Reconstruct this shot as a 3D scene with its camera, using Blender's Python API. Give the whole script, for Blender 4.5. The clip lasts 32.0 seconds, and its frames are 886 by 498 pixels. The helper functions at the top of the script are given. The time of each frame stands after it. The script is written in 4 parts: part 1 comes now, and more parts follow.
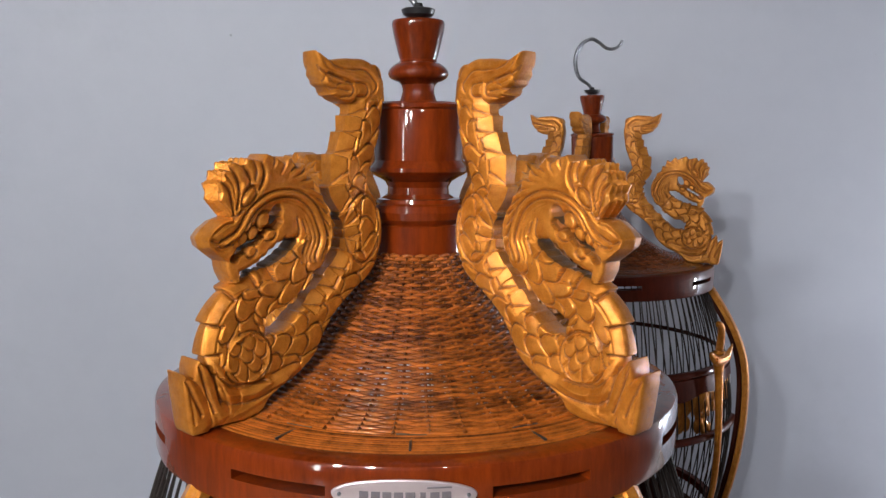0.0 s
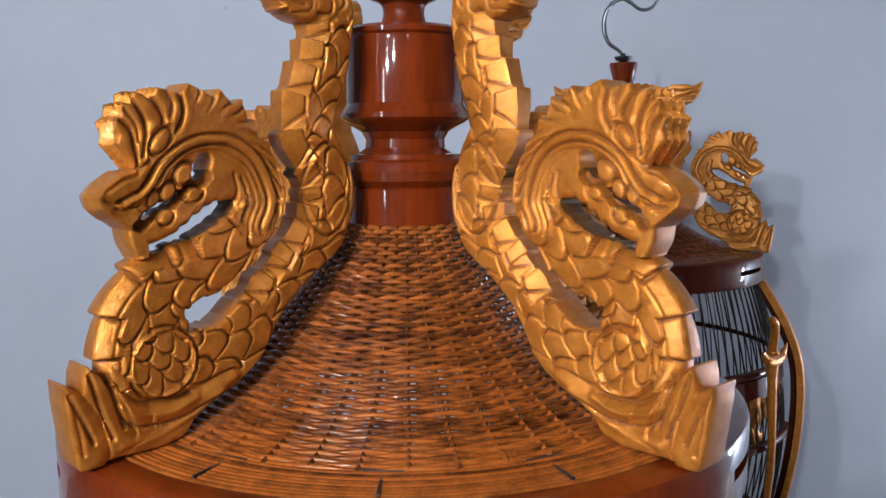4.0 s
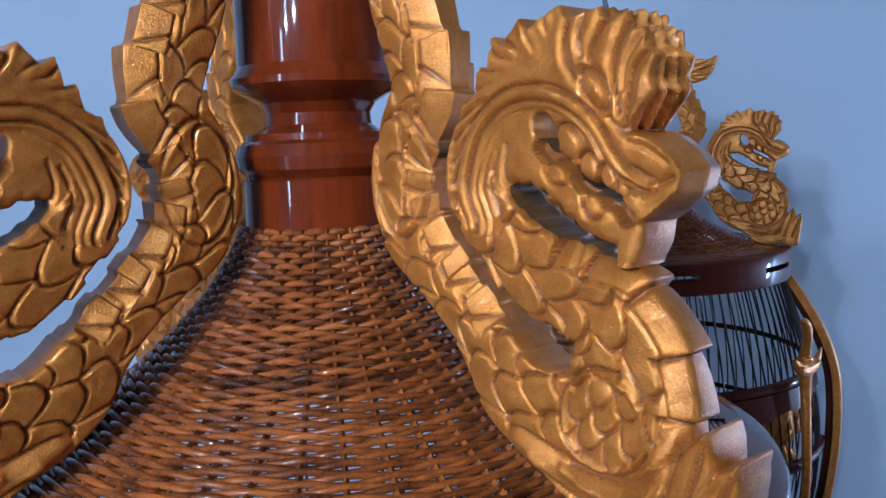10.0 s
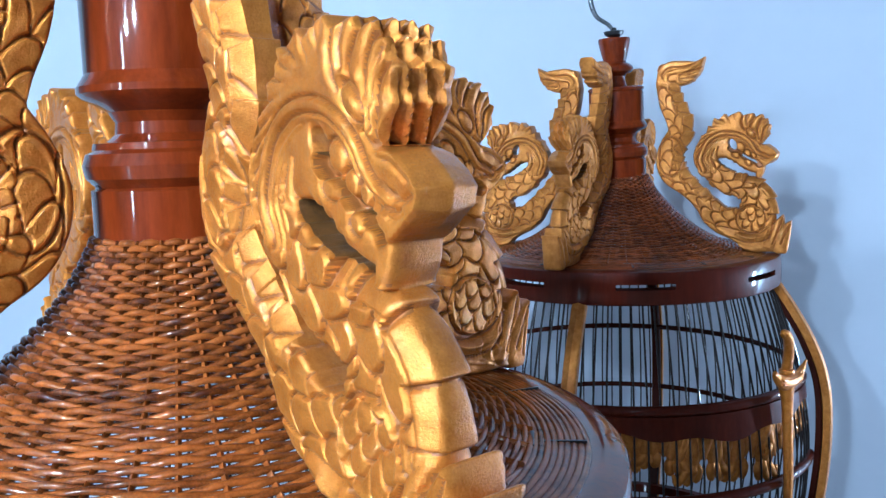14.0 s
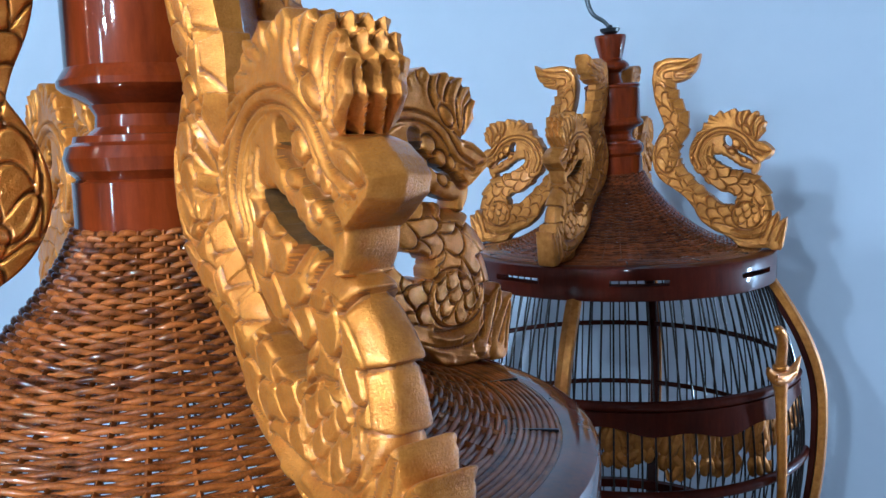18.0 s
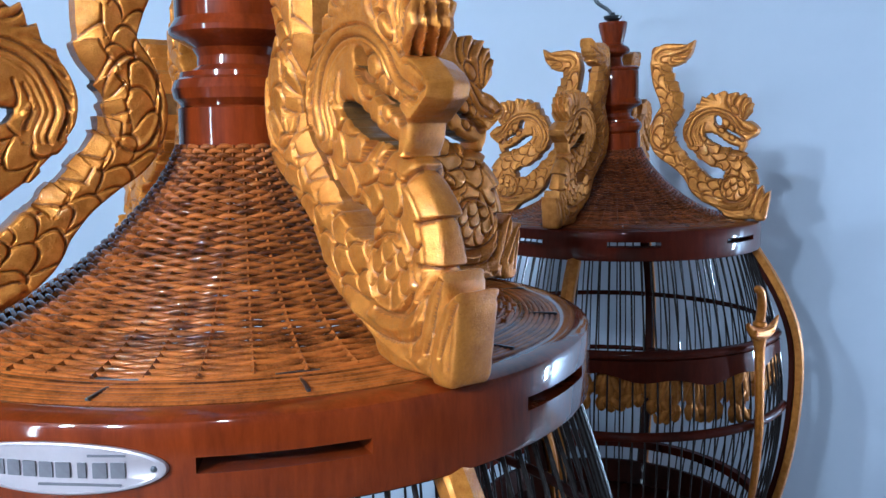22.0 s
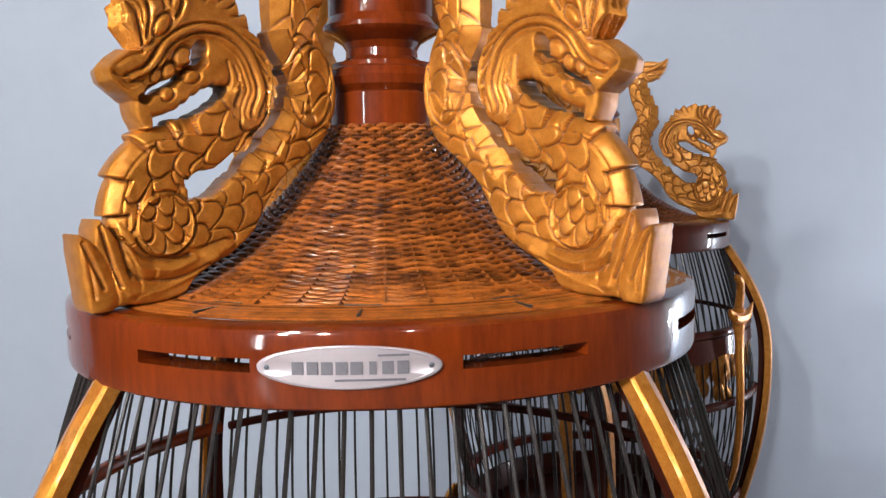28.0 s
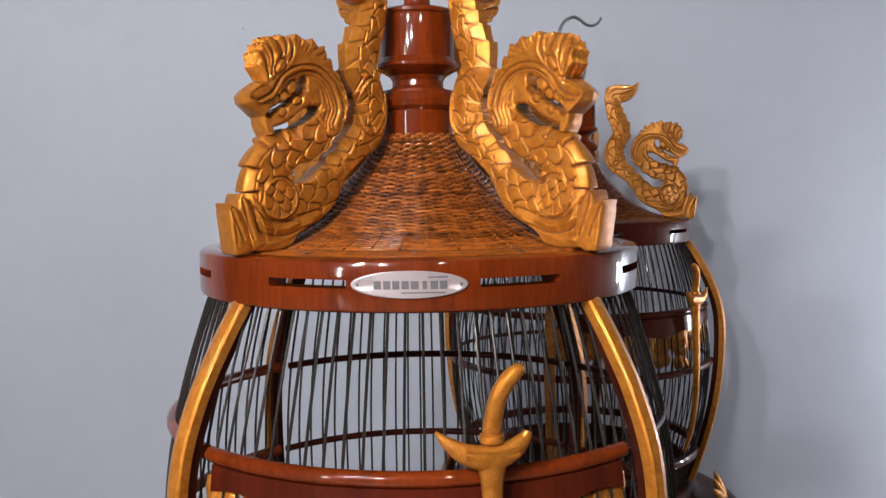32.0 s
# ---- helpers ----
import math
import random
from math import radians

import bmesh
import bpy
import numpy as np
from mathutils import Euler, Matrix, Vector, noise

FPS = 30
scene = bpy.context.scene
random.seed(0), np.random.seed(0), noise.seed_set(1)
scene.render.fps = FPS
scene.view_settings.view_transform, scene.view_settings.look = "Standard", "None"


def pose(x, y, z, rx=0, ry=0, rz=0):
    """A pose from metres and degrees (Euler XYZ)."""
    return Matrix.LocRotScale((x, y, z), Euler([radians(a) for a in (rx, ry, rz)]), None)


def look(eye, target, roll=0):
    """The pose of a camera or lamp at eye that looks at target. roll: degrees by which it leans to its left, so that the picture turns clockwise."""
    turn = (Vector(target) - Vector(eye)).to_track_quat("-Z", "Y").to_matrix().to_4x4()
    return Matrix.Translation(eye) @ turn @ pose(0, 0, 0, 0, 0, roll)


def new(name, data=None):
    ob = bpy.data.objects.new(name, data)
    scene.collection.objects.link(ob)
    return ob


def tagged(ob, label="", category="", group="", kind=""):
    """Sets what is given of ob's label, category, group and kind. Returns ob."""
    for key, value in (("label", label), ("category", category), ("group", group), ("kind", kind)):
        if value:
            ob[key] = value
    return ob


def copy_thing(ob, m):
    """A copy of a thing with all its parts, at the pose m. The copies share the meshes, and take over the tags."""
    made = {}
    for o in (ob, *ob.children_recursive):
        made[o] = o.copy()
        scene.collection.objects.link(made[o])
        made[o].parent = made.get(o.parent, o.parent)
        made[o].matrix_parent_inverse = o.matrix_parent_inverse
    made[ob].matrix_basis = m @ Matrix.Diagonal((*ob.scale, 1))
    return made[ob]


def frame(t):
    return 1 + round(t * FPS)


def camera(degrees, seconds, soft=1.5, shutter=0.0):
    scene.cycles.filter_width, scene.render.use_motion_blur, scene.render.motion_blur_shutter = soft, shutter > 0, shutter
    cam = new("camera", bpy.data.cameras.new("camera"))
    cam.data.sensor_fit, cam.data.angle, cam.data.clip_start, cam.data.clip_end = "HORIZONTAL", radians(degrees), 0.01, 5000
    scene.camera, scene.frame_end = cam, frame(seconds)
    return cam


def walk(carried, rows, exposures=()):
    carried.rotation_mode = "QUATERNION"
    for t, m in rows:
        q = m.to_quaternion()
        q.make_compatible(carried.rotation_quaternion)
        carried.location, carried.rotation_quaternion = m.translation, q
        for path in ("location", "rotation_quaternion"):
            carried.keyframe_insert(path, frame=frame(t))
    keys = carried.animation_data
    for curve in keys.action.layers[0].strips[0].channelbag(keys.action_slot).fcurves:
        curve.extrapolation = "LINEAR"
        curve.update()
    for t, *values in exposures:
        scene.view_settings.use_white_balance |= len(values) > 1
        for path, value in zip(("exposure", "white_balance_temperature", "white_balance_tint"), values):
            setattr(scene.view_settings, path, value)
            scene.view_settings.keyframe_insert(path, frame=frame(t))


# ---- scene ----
# ---- camera ----
cam = camera(54.9, 32.0, soft=1.45)
RIM = 0.64  # height of the cage's wooden rim over the floor
ROWS = [
    (0, 0.0168, -0.6002, 0.1620, 83.200, -0.176, -0.042),
    (0.5, 0.0233, -0.5843, 0.1574, 83.310, -0.058, -0.141),
    (1, 0.0385, -0.5606, 0.1534, 83.227, -0.169, -0.191),
    (1.5, 0.0508, -0.5370, 0.1474, 83.289, 0.021, -0.125),
    (2, 0.0616, -0.5158, 0.1406, 83.224, 0.139, 0.501),
    (2.5, 0.0596, -0.5026, 0.1345, 83.202, 0.319, 1.088),
    (3, 0.0479, -0.4838, 0.1331, 83.188, 0.389, 1.436),
    (3.5, 0.0393, -0.4703, 0.1316, 83.210, 0.322, 1.584),
    (5.5, 0.0261, -0.4521, 0.1253, 83.209, 1.122, 1.596),
    (6, 0.0331, -0.4360, 0.1231, 83.267, 1.660, 1.305),
    (6.5, 0.0426, -0.4247, 0.1212, 83.167, 1.767, 1.273),
    (7, 0.0447, -0.4149, 0.1211, 83.298, 1.867, 1.229),
    (7.5, 0.0485, -0.3973, 0.1182, 83.339, 2.006, 1.537),
    (8, 0.0516, -0.3883, 0.1186, 83.231, 1.994, 1.489),
    (8.5, 0.0559, -0.3746, 0.1179, 83.213, 1.952, 1.738),
    (9, 0.0603, -0.3667, 0.1180, 83.210, 2.038, 1.982),
    (9.5, 0.0642, -0.3592, 0.1196, 83.189, 2.087, 2.403),
    (10, 0.0671, -0.3496, 0.1196, 83.122, 2.052, 2.724),
    (10.5, 0.0713, -0.3379, 0.1179, 83.176, 2.097, 3.101),
    (11, 0.0803, -0.3319, 0.1199, 83.154, 2.043, 3.542),
    (11.5, 0.0958, -0.3290, 0.1213, 83.146, 2.008, 3.999),
    (12, 0.1131, -0.3286, 0.1232, 83.100, 1.703, 4.413),
    (12.5, 0.1294, -0.3267, 0.1220, 83.197, 1.724, 4.885),
    (13, 0.1382, -0.3275, 0.1209, 83.130, 1.821, 5.566),
    (13.5, 0.1433, -0.3264, 0.1196, 83.190, 1.818, 6.008),
    (14, 0.1447, -0.3336, 0.1211, 83.195, 1.810, 5.981),
    (14.5, 0.1473, -0.3330, 0.1221, 83.136, 1.826, 6.100),
    (16.5, 0.1528, -0.3399, 0.1240, 83.125, 1.721, 6.146),
    (17, 0.1559, -0.3410, 0.1212, 83.171, 1.750, 6.200),
    (17.5, 0.1583, -0.3321, 0.1204, 83.177, 1.886, 6.631),
    (18, 0.1592, -0.3377, 0.1181, 83.155, 1.827, 6.563),
    (18.5, 0.1600, -0.3453, 0.1153, 83.149, 1.832, 6.692),
    (19, 0.1619, -0.3536, 0.1106, 83.089, 1.674, 6.681),
    (19.5, 0.1655, -0.3675, 0.1079, 83.065, 1.390, 6.729),
    (20, 0.1643, -0.3849, 0.1037, 83.034, 1.145, 6.840),
    (20.5, 0.1619, -0.4035, 0.0977, 82.967, 0.971, 6.967),
    (21, 0.1589, -0.4175, 0.0951, 82.912, 0.836, 6.980),
    (21.5, 0.1579, -0.4270, 0.0929, 82.948, 0.796, 7.012),
    (22, 0.1589, -0.4347, 0.0892, 82.994, 0.631, 6.955),
    (22.5, 0.1544, -0.4423, 0.0857, 83.152, 0.609, 6.914),
    (23, 0.1432, -0.4496, 0.0809, 83.250, 0.605, 6.951),
    (23.5, 0.1293, -0.4550, 0.0782, 83.218, 0.500, 6.972),
    (24, 0.1203, -0.4575, 0.0795, 83.513, 0.444, 6.977),
    (24.5, 0.1073, -0.4597, 0.0755, 84.205, 0.596, 6.973),
    (25, 0.0957, -0.4627, 0.0739, 84.407, 0.516, 6.683),
    (25.5, 0.0836, -0.4694, 0.0717, 84.652, 0.543, 5.873),
    (26, 0.0716, -0.4786, 0.0707, 84.779, 0.564, 4.629),
    (26.5, 0.0551, -0.4862, 0.0699, 84.960, 0.684, 3.278),
    (28.5, 0.0394, -0.5374, 0.0581, 85.012, 1.104, 0.206),
    (29, 0.0345, -0.5658, 0.0562, 84.880, 1.072, 0.124),
    (29.5, 0.0226, -0.6013, 0.0526, 84.742, 1.093, 0.077),
    (30, 0.0234, -0.6265, 0.0515, 84.702, 0.966, 0.078),
    (30.5, 0.0320, -0.6561, 0.0512, 85.126, 1.076, 0.032),
    (31, 0.0345, -0.6925, 0.0491, 85.612, 1.061, -0.020),
    (31.5, 0.0282, -0.7125, 0.0483, 85.982, 0.787, -0.063),
    (32, 0.0185, -0.7235, 0.0457, 85.925, 0.620, -0.133),
]
EXPOSURES = [
    (0.0, 0.20, 6300, 10),
    (2.0, 0.20, 6000, 9),
    (3.0, 0.20, 5800, 8),
    (6.0, 0.05, 5500, 8),
    (9.0, -0.10, 4600, 6),
    (11.0, 0.15, 4150, 0),
    (12.5, 0.65, 4500, -2),
    (13.0, 0.88, 4450, -3),
    (14.0, 0.95, 4450, -4),
    (17.0, 0.47, 4350, -10),
    (18.0, 0.63, 4450, -6),
    (19.0, 0.72, 4100, -8),
    (20.0, 0.73, 3750, -6),
    (20.5, 0.72, 3750, -6),
    (21.0, 0.68, 4000, -6),
    (22.0, 0.64, 4600, -2),
    (23.0, 0.64, 4400, -5),
    (24.0, 0.76, 5000, -3),
    (26.0, 0.70, 5600, 4),
    (29.0, 0.50, 6200, 7),
    (31.0, 0.31, 6300, 10),
    (32.0, 0.27, 6350, 10),
]
walk(cam, [(t, pose(x, y, z + RIM, rx, ry, rz)) for t, x, y, z, rx, ry, rz in ROWS], EXPOSURES)

# ---- light ----
world = bpy.data.worlds.new("sky")
world.use_nodes = True
scene.world = world
wn = world.node_tree
sky = wn.nodes.new("ShaderNodeTexSky")
sky.sky_type, sky.sun_disc = "NISHITA", False
sky.sun_elevation, sky.sun_rotation = radians(40), radians(120)
wn.links.new(sky.outputs[0], wn.nodes["Background"].inputs[0])
wn.nodes["Background"].inputs[1].default_value = 0.1


def lamp(name, kind, m, watts, colour, size=0.05, size_y=None):
    data = bpy.data.lights.new(name, kind)
    data.energy, data.color = watts, colour
    if kind == "AREA":
        data.shape, data.size, data.size_y = "RECTANGLE", size, size_y or size
    else:
        data.shadow_soft_size = size
    ob = new(name, data)
    ob.matrix_world = m
    return ob


BULBS = [((-0.80, -1.46, RIM + 0.58), 46, 0.035), ((-0.46, -1.58, RIM + 0.66), 49, 0.035), ((-0.66, -1.30, RIM + 0.84), 42, 0.035), ((0.34, -1.62, RIM + 0.93), 12, 0.03)]
for at, watts, wide in BULBS:
    lamp("bulb_light", "POINT", pose(*at), watts, (1.0, 0.97, 0.93), wide)
lamp("window_light_right", "AREA", look((1.70, 0.80, 0.44), (1.05, 1.56, 0.47)), 15, (0.95, 0.97, 1.0), 0.10, 0.25)
lamp("window_light_left", "AREA", look((-2.55, -3.4, 1.15), (0.0, 0.0, 0.75)), 14, (1.0, 0.97, 0.93), 0.15, 1.2)

# ---- materials ----


def material(name, colour, rough=0.5, metal=0.0, coat=0.0):
    m = bpy.data.materials.new(name)
    m.use_nodes = True
    b = m.node_tree.nodes["Principled BSDF"]
    b.inputs["Base Color"].default_value = (*colour, 1)
    b.inputs["Roughness"].default_value, b.inputs["Metallic"].default_value = rough, metal
    b.inputs["Coat Weight"].default_value, b.inputs["Coat Roughness"].default_value = coat, 0.06
    b.inputs["Specular IOR Level"].default_value = 0.05 if coat else 0.4
    return m


def add(m, kind, **values):
    n = m.node_tree.nodes.new(kind)
    for k, v in values.items():
        n.inputs[k.replace("_", " ")].default_value = v
    return n


def varied(m, low, high, scale=(1, 1, 1), size=8.0, detail=6.0, bump=0.0, rough=None, coord="Object", distance=0.001, random=0.0):
    """Gives a material a mottled colour, fine relief and uneven gloss."""
    t, b = m.node_tree, m.node_tree.nodes["Principled BSDF"]
    tc = t.nodes.new("ShaderNodeTexCoord")
    mp = add(m, "ShaderNodeMapping", Scale=scale)
    big = add(m, "ShaderNodeTexNoise", Scale=size, Detail=detail, Roughness=0.6)
    fine = add(m, "ShaderNodeTexNoise", Scale=size * 9, Detail=4.0, Roughness=0.65)
    mix = t.nodes.new("ShaderNodeMix")
    ramp = t.nodes.new("ShaderNodeValToRGB")
    ramp.color_ramp.elements[0].position, ramp.color_ramp.elements[1].position = 0.32, 0.68
    ramp.color_ramp.elements[0].color, ramp.color_ramp.elements[1].color = (*low, 1), (*high, 1)
    t.links.new(tc.outputs[coord], mp.inputs[0])
    t.links.new(mp.outputs[0], big.inputs["Vector"])
    t.links.new(mp.outputs[0], fine.inputs["Vector"])
    mix.inputs[0].default_value = 0.35
    t.links.new(big.outputs[0], mix.inputs[2])
    t.links.new(fine.outputs[0], mix.inputs[3])
    source = mix.outputs[0]
    if random:
        info = t.nodes.new("ShaderNodeObjectInfo")
        mul = t.nodes.new("ShaderNodeMath")
        mul.operation = "MULTIPLY_ADD"
        t.links.new(info.outputs["Random"], mul.inputs[0])
        mul.inputs[1].default_value = random
        t.links.new(source, mul.inputs[2])
        sub = t.nodes.new("ShaderNodeMath")
        sub.operation, sub.inputs[1].default_value = "SUBTRACT", random / 2
        t.links.new(mul.outputs[0], sub.inputs[0])
        source = sub.outputs[0]
    t.links.new(source, ramp.inputs[0])
    t.links.new(ramp.outputs[0], b.inputs["Base Color"])
    if rough:
        rr = t.nodes.new("ShaderNodeMapRange")
        rr.inputs[3].default_value, rr.inputs[4].default_value = rough
        t.links.new(fine.outputs[0], rr.inputs[0])
        t.links.new(rr.outputs[0], b.inputs["Roughness"])
    if bump:
        bp = add(m, "ShaderNodeBump", Strength=bump, Distance=distance)
        t.links.new(fine.outputs[0], bp.inputs["Height"])
        t.links.new(bp.outputs[0], b.inputs["Normal"])
        t.links.new(bp.outputs[0], b.inputs["Coat Normal"])
    return m


WALL = varied(material("wall_paint", (0.5, 0.55, 0.63), 0.55), (0.445, 0.476, 0.568), (0.49, 0.52, 0.608), size=2.2, bump=0.10, rough=(0.5, 0.65))


def specks(m, scale, size, dark):
    """Scatters small dull marks and a few broader smudges over a painted wall."""
    t, b = m.node_tree, m.node_tree.nodes["Principled BSDF"]
    colour = b.inputs["Base Color"].links[0].from_socket
    tc = t.nodes.new("ShaderNodeTexCoord")
    cells = add(m, "ShaderNodeTexVoronoi", Scale=scale)
    broad = add(m, "ShaderNodeTexNoise", Scale=3.3, Detail=5.0, Roughness=0.7)
    t.links.new(tc.outputs["Object"], cells.inputs["Vector"])
    t.links.new(tc.outputs["Object"], broad.inputs["Vector"])
    spot, smudge, total, mix = t.nodes.new("ShaderNodeMapRange"), t.nodes.new("ShaderNodeMapRange"), t.nodes.new("ShaderNodeMath"), t.nodes.new("ShaderNodeMix")
    for node, values in ((spot, (0.3 * size, size, 1.0, 0.0)), (smudge, (0.57, 0.72, 0.0, 0.16))):
        for k, v in enumerate(values):
            node.inputs[k + 1].default_value = v
    t.links.new(cells.outputs["Distance"], spot.inputs[0])
    t.links.new(broad.outputs[0], smudge.inputs[0])
    total.operation, mix.data_type = "MAXIMUM", "RGBA"
    t.links.new(spot.outputs[0], total.inputs[0])
    t.links.new(smudge.outputs[0], total.inputs[1])
    t.links.new(total.outputs[0], mix.inputs[0])
    t.links.new(colour, mix.inputs[6])
    mix.inputs[7].default_value = (*dark, 1)
    t.links.new(mix.outputs[2], b.inputs["Base Color"])


specks(WALL, 7.0, 0.022, (0.30, 0.33, 0.38))
# for walls and ceiling out of view, kept dark against bounce and reflections
DUSK = varied(material("unseen_wall_paint", (0.2, 0.16, 0.13), 0.6), (0.065, 0.050, 0.040), (0.10, 0.078, 0.062), size=2.0, bump=0.08)
# the floor is never in view; dark, so little light comes from below
FLOOR = varied(material("unseen_floor", (0.5, 0.5, 0.5), 0.25), (0.16, 0.13, 0.11), (0.23, 0.19, 0.16), size=4.0, bump=0.05, rough=(0.2, 0.35))
WOOD = varied(material("lacquered_wood", (0.2, 0.05, 0.015), 0.3, coat=1.0), (0.050, 0.0050, 0.0005), (0.21, 0.030, 0.0026), scale=(1, 1, 0.18), size=26.0, rough=(0.35, 0.5))
DARK = varied(material("dark_lacquered_wood", (0.06, 0.016, 0.008), 0.35, coat=0.15), (0.018, 0.004, 0.0025), (0.050, 0.010, 0.005), scale=(1, 1, 0.3), size=20.0, rough=(0.3, 0.45))
RATTAN = varied(material("rattan", (0.25, 0.09, 0.03), 0.35, coat=0.9), (0.046, 0.0100, 0.0018), (0.34, 0.092, 0.0125), size=110.0, bump=0.12, rough=(0.3, 0.5), random=0.25, distance=0.0004)
RATTAN.node_tree.nodes["Principled BSDF"].inputs["Coat Roughness"].default_value = 0.07
RATTAN.node_tree.nodes["Principled BSDF"].inputs["Coat IOR"].default_value = 1.52
GOLD = varied(material("gold_paint", (0.5, 0.24, 0.04), 0.35, 0.6, 0.6), (0.38, 0.120, 0.011), (0.68, 0.268, 0.038), size=140.0, bump=0.8, rough=(0.22, 0.40), distance=0.0004)
# darker copy of the gold paint for the second cage, its shade as colour
SHADED_GOLD = varied(material("shaded_gold_paint", (0.4, 0.2, 0.05), 0.4, 0.45, 0.4), (0.27, 0.095, 0.014), (0.56, 0.235, 0.045), size=140.0, bump=0.5, rough=(0.3, 0.5), distance=0.0004)
CUT = varied(material("brown_in_cuts", (0.12, 0.04, 0.01), 0.4, 0.15), (0.17, 0.052, 0.007), (0.34, 0.118, 0.017), size=160.0, bump=0.3, rough=(0.3, 0.5), distance=0.0004)
STAIN = varied(material("thin_gold_over_stain", (0.2, 0.09, 0.02), 0.5, 0.3), (0.055, 0.022, 0.005), (0.20, 0.085, 0.016), size=160.0, bump=0.3, rough=(0.35, 0.6), distance=0.0006)
GOLD.node_tree.nodes["Principled BSDF"].inputs["Coat Roughness"].default_value = 0.09
# maroon of the aprons; on the second hoop and rails it paints shade
MAROON = varied(material("maroon_and_shaded_wood", (0.1, 0.015, 0.008), 0.3, coat=0.5), (0.030, 0.004, 0.002), (0.095, 0.013, 0.005), scale=(1, 1, 0.18), size=26.0, rough=(0.35, 0.5))
# darker copy of the rattan, holding the second cage's shade
SHADED_CANE = varied(material("shaded_cane", (0.08, 0.025, 0.01), 0.35, coat=1.0), (0.055, 0.012, 0.003), (0.20, 0.048, 0.010), size=110.0, bump=0.2, rough=(0.3, 0.5), random=0.25, distance=0.0004)
BLUE = varied(material("blue_plastic", (0.05, 0.12, 0.3), 0.35), (0.03, 0.09, 0.26), (0.06, 0.15, 0.36), size=40.0, rough=(0.3, 0.45))
PLATE = varied(material("satin_metal", (0.62, 0.52, 0.55), 0.4, 0.6), (0.44, 0.38, 0.40), (0.54, 0.46, 0.48), size=30.0, rough=(0.3, 0.5))
GREY = varied(material("grey_ink", (0.3, 0.28, 0.3), 0.5), (0.10, 0.09, 0.10), (0.15, 0.135, 0.15), size=60.0)
WIRE = varied(material("black_wire", (0.03, 0.028, 0.028), 0.3, 0.3, 0.15), (0.022, 0.018, 0.018), (0.05, 0.042, 0.04), size=70.0, rough=(0.2, 0.4))
STEEL = varied(material("steel", (0.35, 0.38, 0.42), 0.3, 0.9), (0.14, 0.15, 0.17), (0.26, 0.28, 0.31), size=70.0, rough=(0.2, 0.4))
BLACK = varied(material("black_plastic", (0.015, 0.015, 0.017), 0.3), (0.010, 0.010, 0.012), (0.024, 0.024, 0.027), size=50.0, rough=(0.25, 0.4))
WHITE = varied(material("white_paint", (0.8, 0.8, 0.8), 0.4), (0.74, 0.75, 0.75), (0.82, 0.82, 0.81), size=8.0, rough=(0.3, 0.5))
GLASS = material("window_glass", (1, 1, 1), 0.0)
GLASS.node_tree.nodes["Principled BSDF"].inputs["Transmission Weight"].default_value = 1.0
BULB = material("bulb_glass", (1, 1, 1), 0.3)
BULB.node_tree.nodes["Principled BSDF"].inputs["Emission Color"].default_value = (1, 0.97, 0.93, 1)
BULB.node_tree.nodes["Principled BSDF"].inputs["Emission Strength"].default_value = 30.0

# ---- mesh helpers ----


def mesh_of(name, verts, faces, mat, smooth=True):
    me = bpy.data.meshes.new(name)
    me.from_pydata([tuple(v) for v in verts], [], faces)
    me.materials.append(mat)
    if smooth:
        me.polygons.foreach_set("use_smooth", [True] * len(me.polygons))
    me.update()
    return me


def piece(name, me, parent=None, label="", m=None):
    """Links a mesh as one object, under a thing or a part."""
    ob = new(name, me)
    if m is not None:
        ob.matrix_basis = m
    if parent is not None:
        ob.parent = parent
    return tagged(ob, label)


def sharp(me, degrees=35):
    me.set_sharp_from_angle(angle=radians(degrees))
    return me


def box(name, lo, hi, mat, bevel=0.0):
    bm = bmesh.new()
    bmesh.ops.create_cube(bm, size=1.0)
    for v in bm.verts:
        v.co = Vector([lo[i] + (v.co[i] + 0.5) * (hi[i] - lo[i]) for i in range(3)])
    if bevel:
        bmesh.ops.bevel(bm, geom=bm.edges[:], offset=bevel, segments=2, affect="EDGES")
    me = bpy.data.meshes.new(name)
    bm.to_mesh(me)
    bm.free()
    me.materials.append(mat)
    return me


def lathe(name, profile, mat, steps=96, closed=False, degrees=35):
    """Turns a profile of (radius, height) pairs about the axis."""
    n, verts, faces = len(profile), [], []
    for i in range(steps):
        a = 2 * math.pi * i / steps
        verts += [(r * math.cos(a), r * math.sin(a), z) for r, z in profile]
    for i in range(steps):
        j = (i + 1) % steps
        for k in range(n if closed else n - 1):
            l = (k + 1) % n
            faces.append((i * n + k, j * n + k, j * n + l, i * n + l))
    return sharp(mesh_of(name, verts, faces, mat), degrees)


def rounded(profile, times=2):
    """Softens a profile by corner cutting, keeping its ends."""
    for _ in range(times):
        out = [profile[0]]
        for (a, b), (c, d) in zip(profile, profile[1:]):
            out += [(0.75 * a + 0.25 * c, 0.75 * b + 0.25 * d), (0.25 * a + 0.75 * c, 0.25 * b + 0.75 * d)]
        profile = out + [profile[-1]]
    return profile


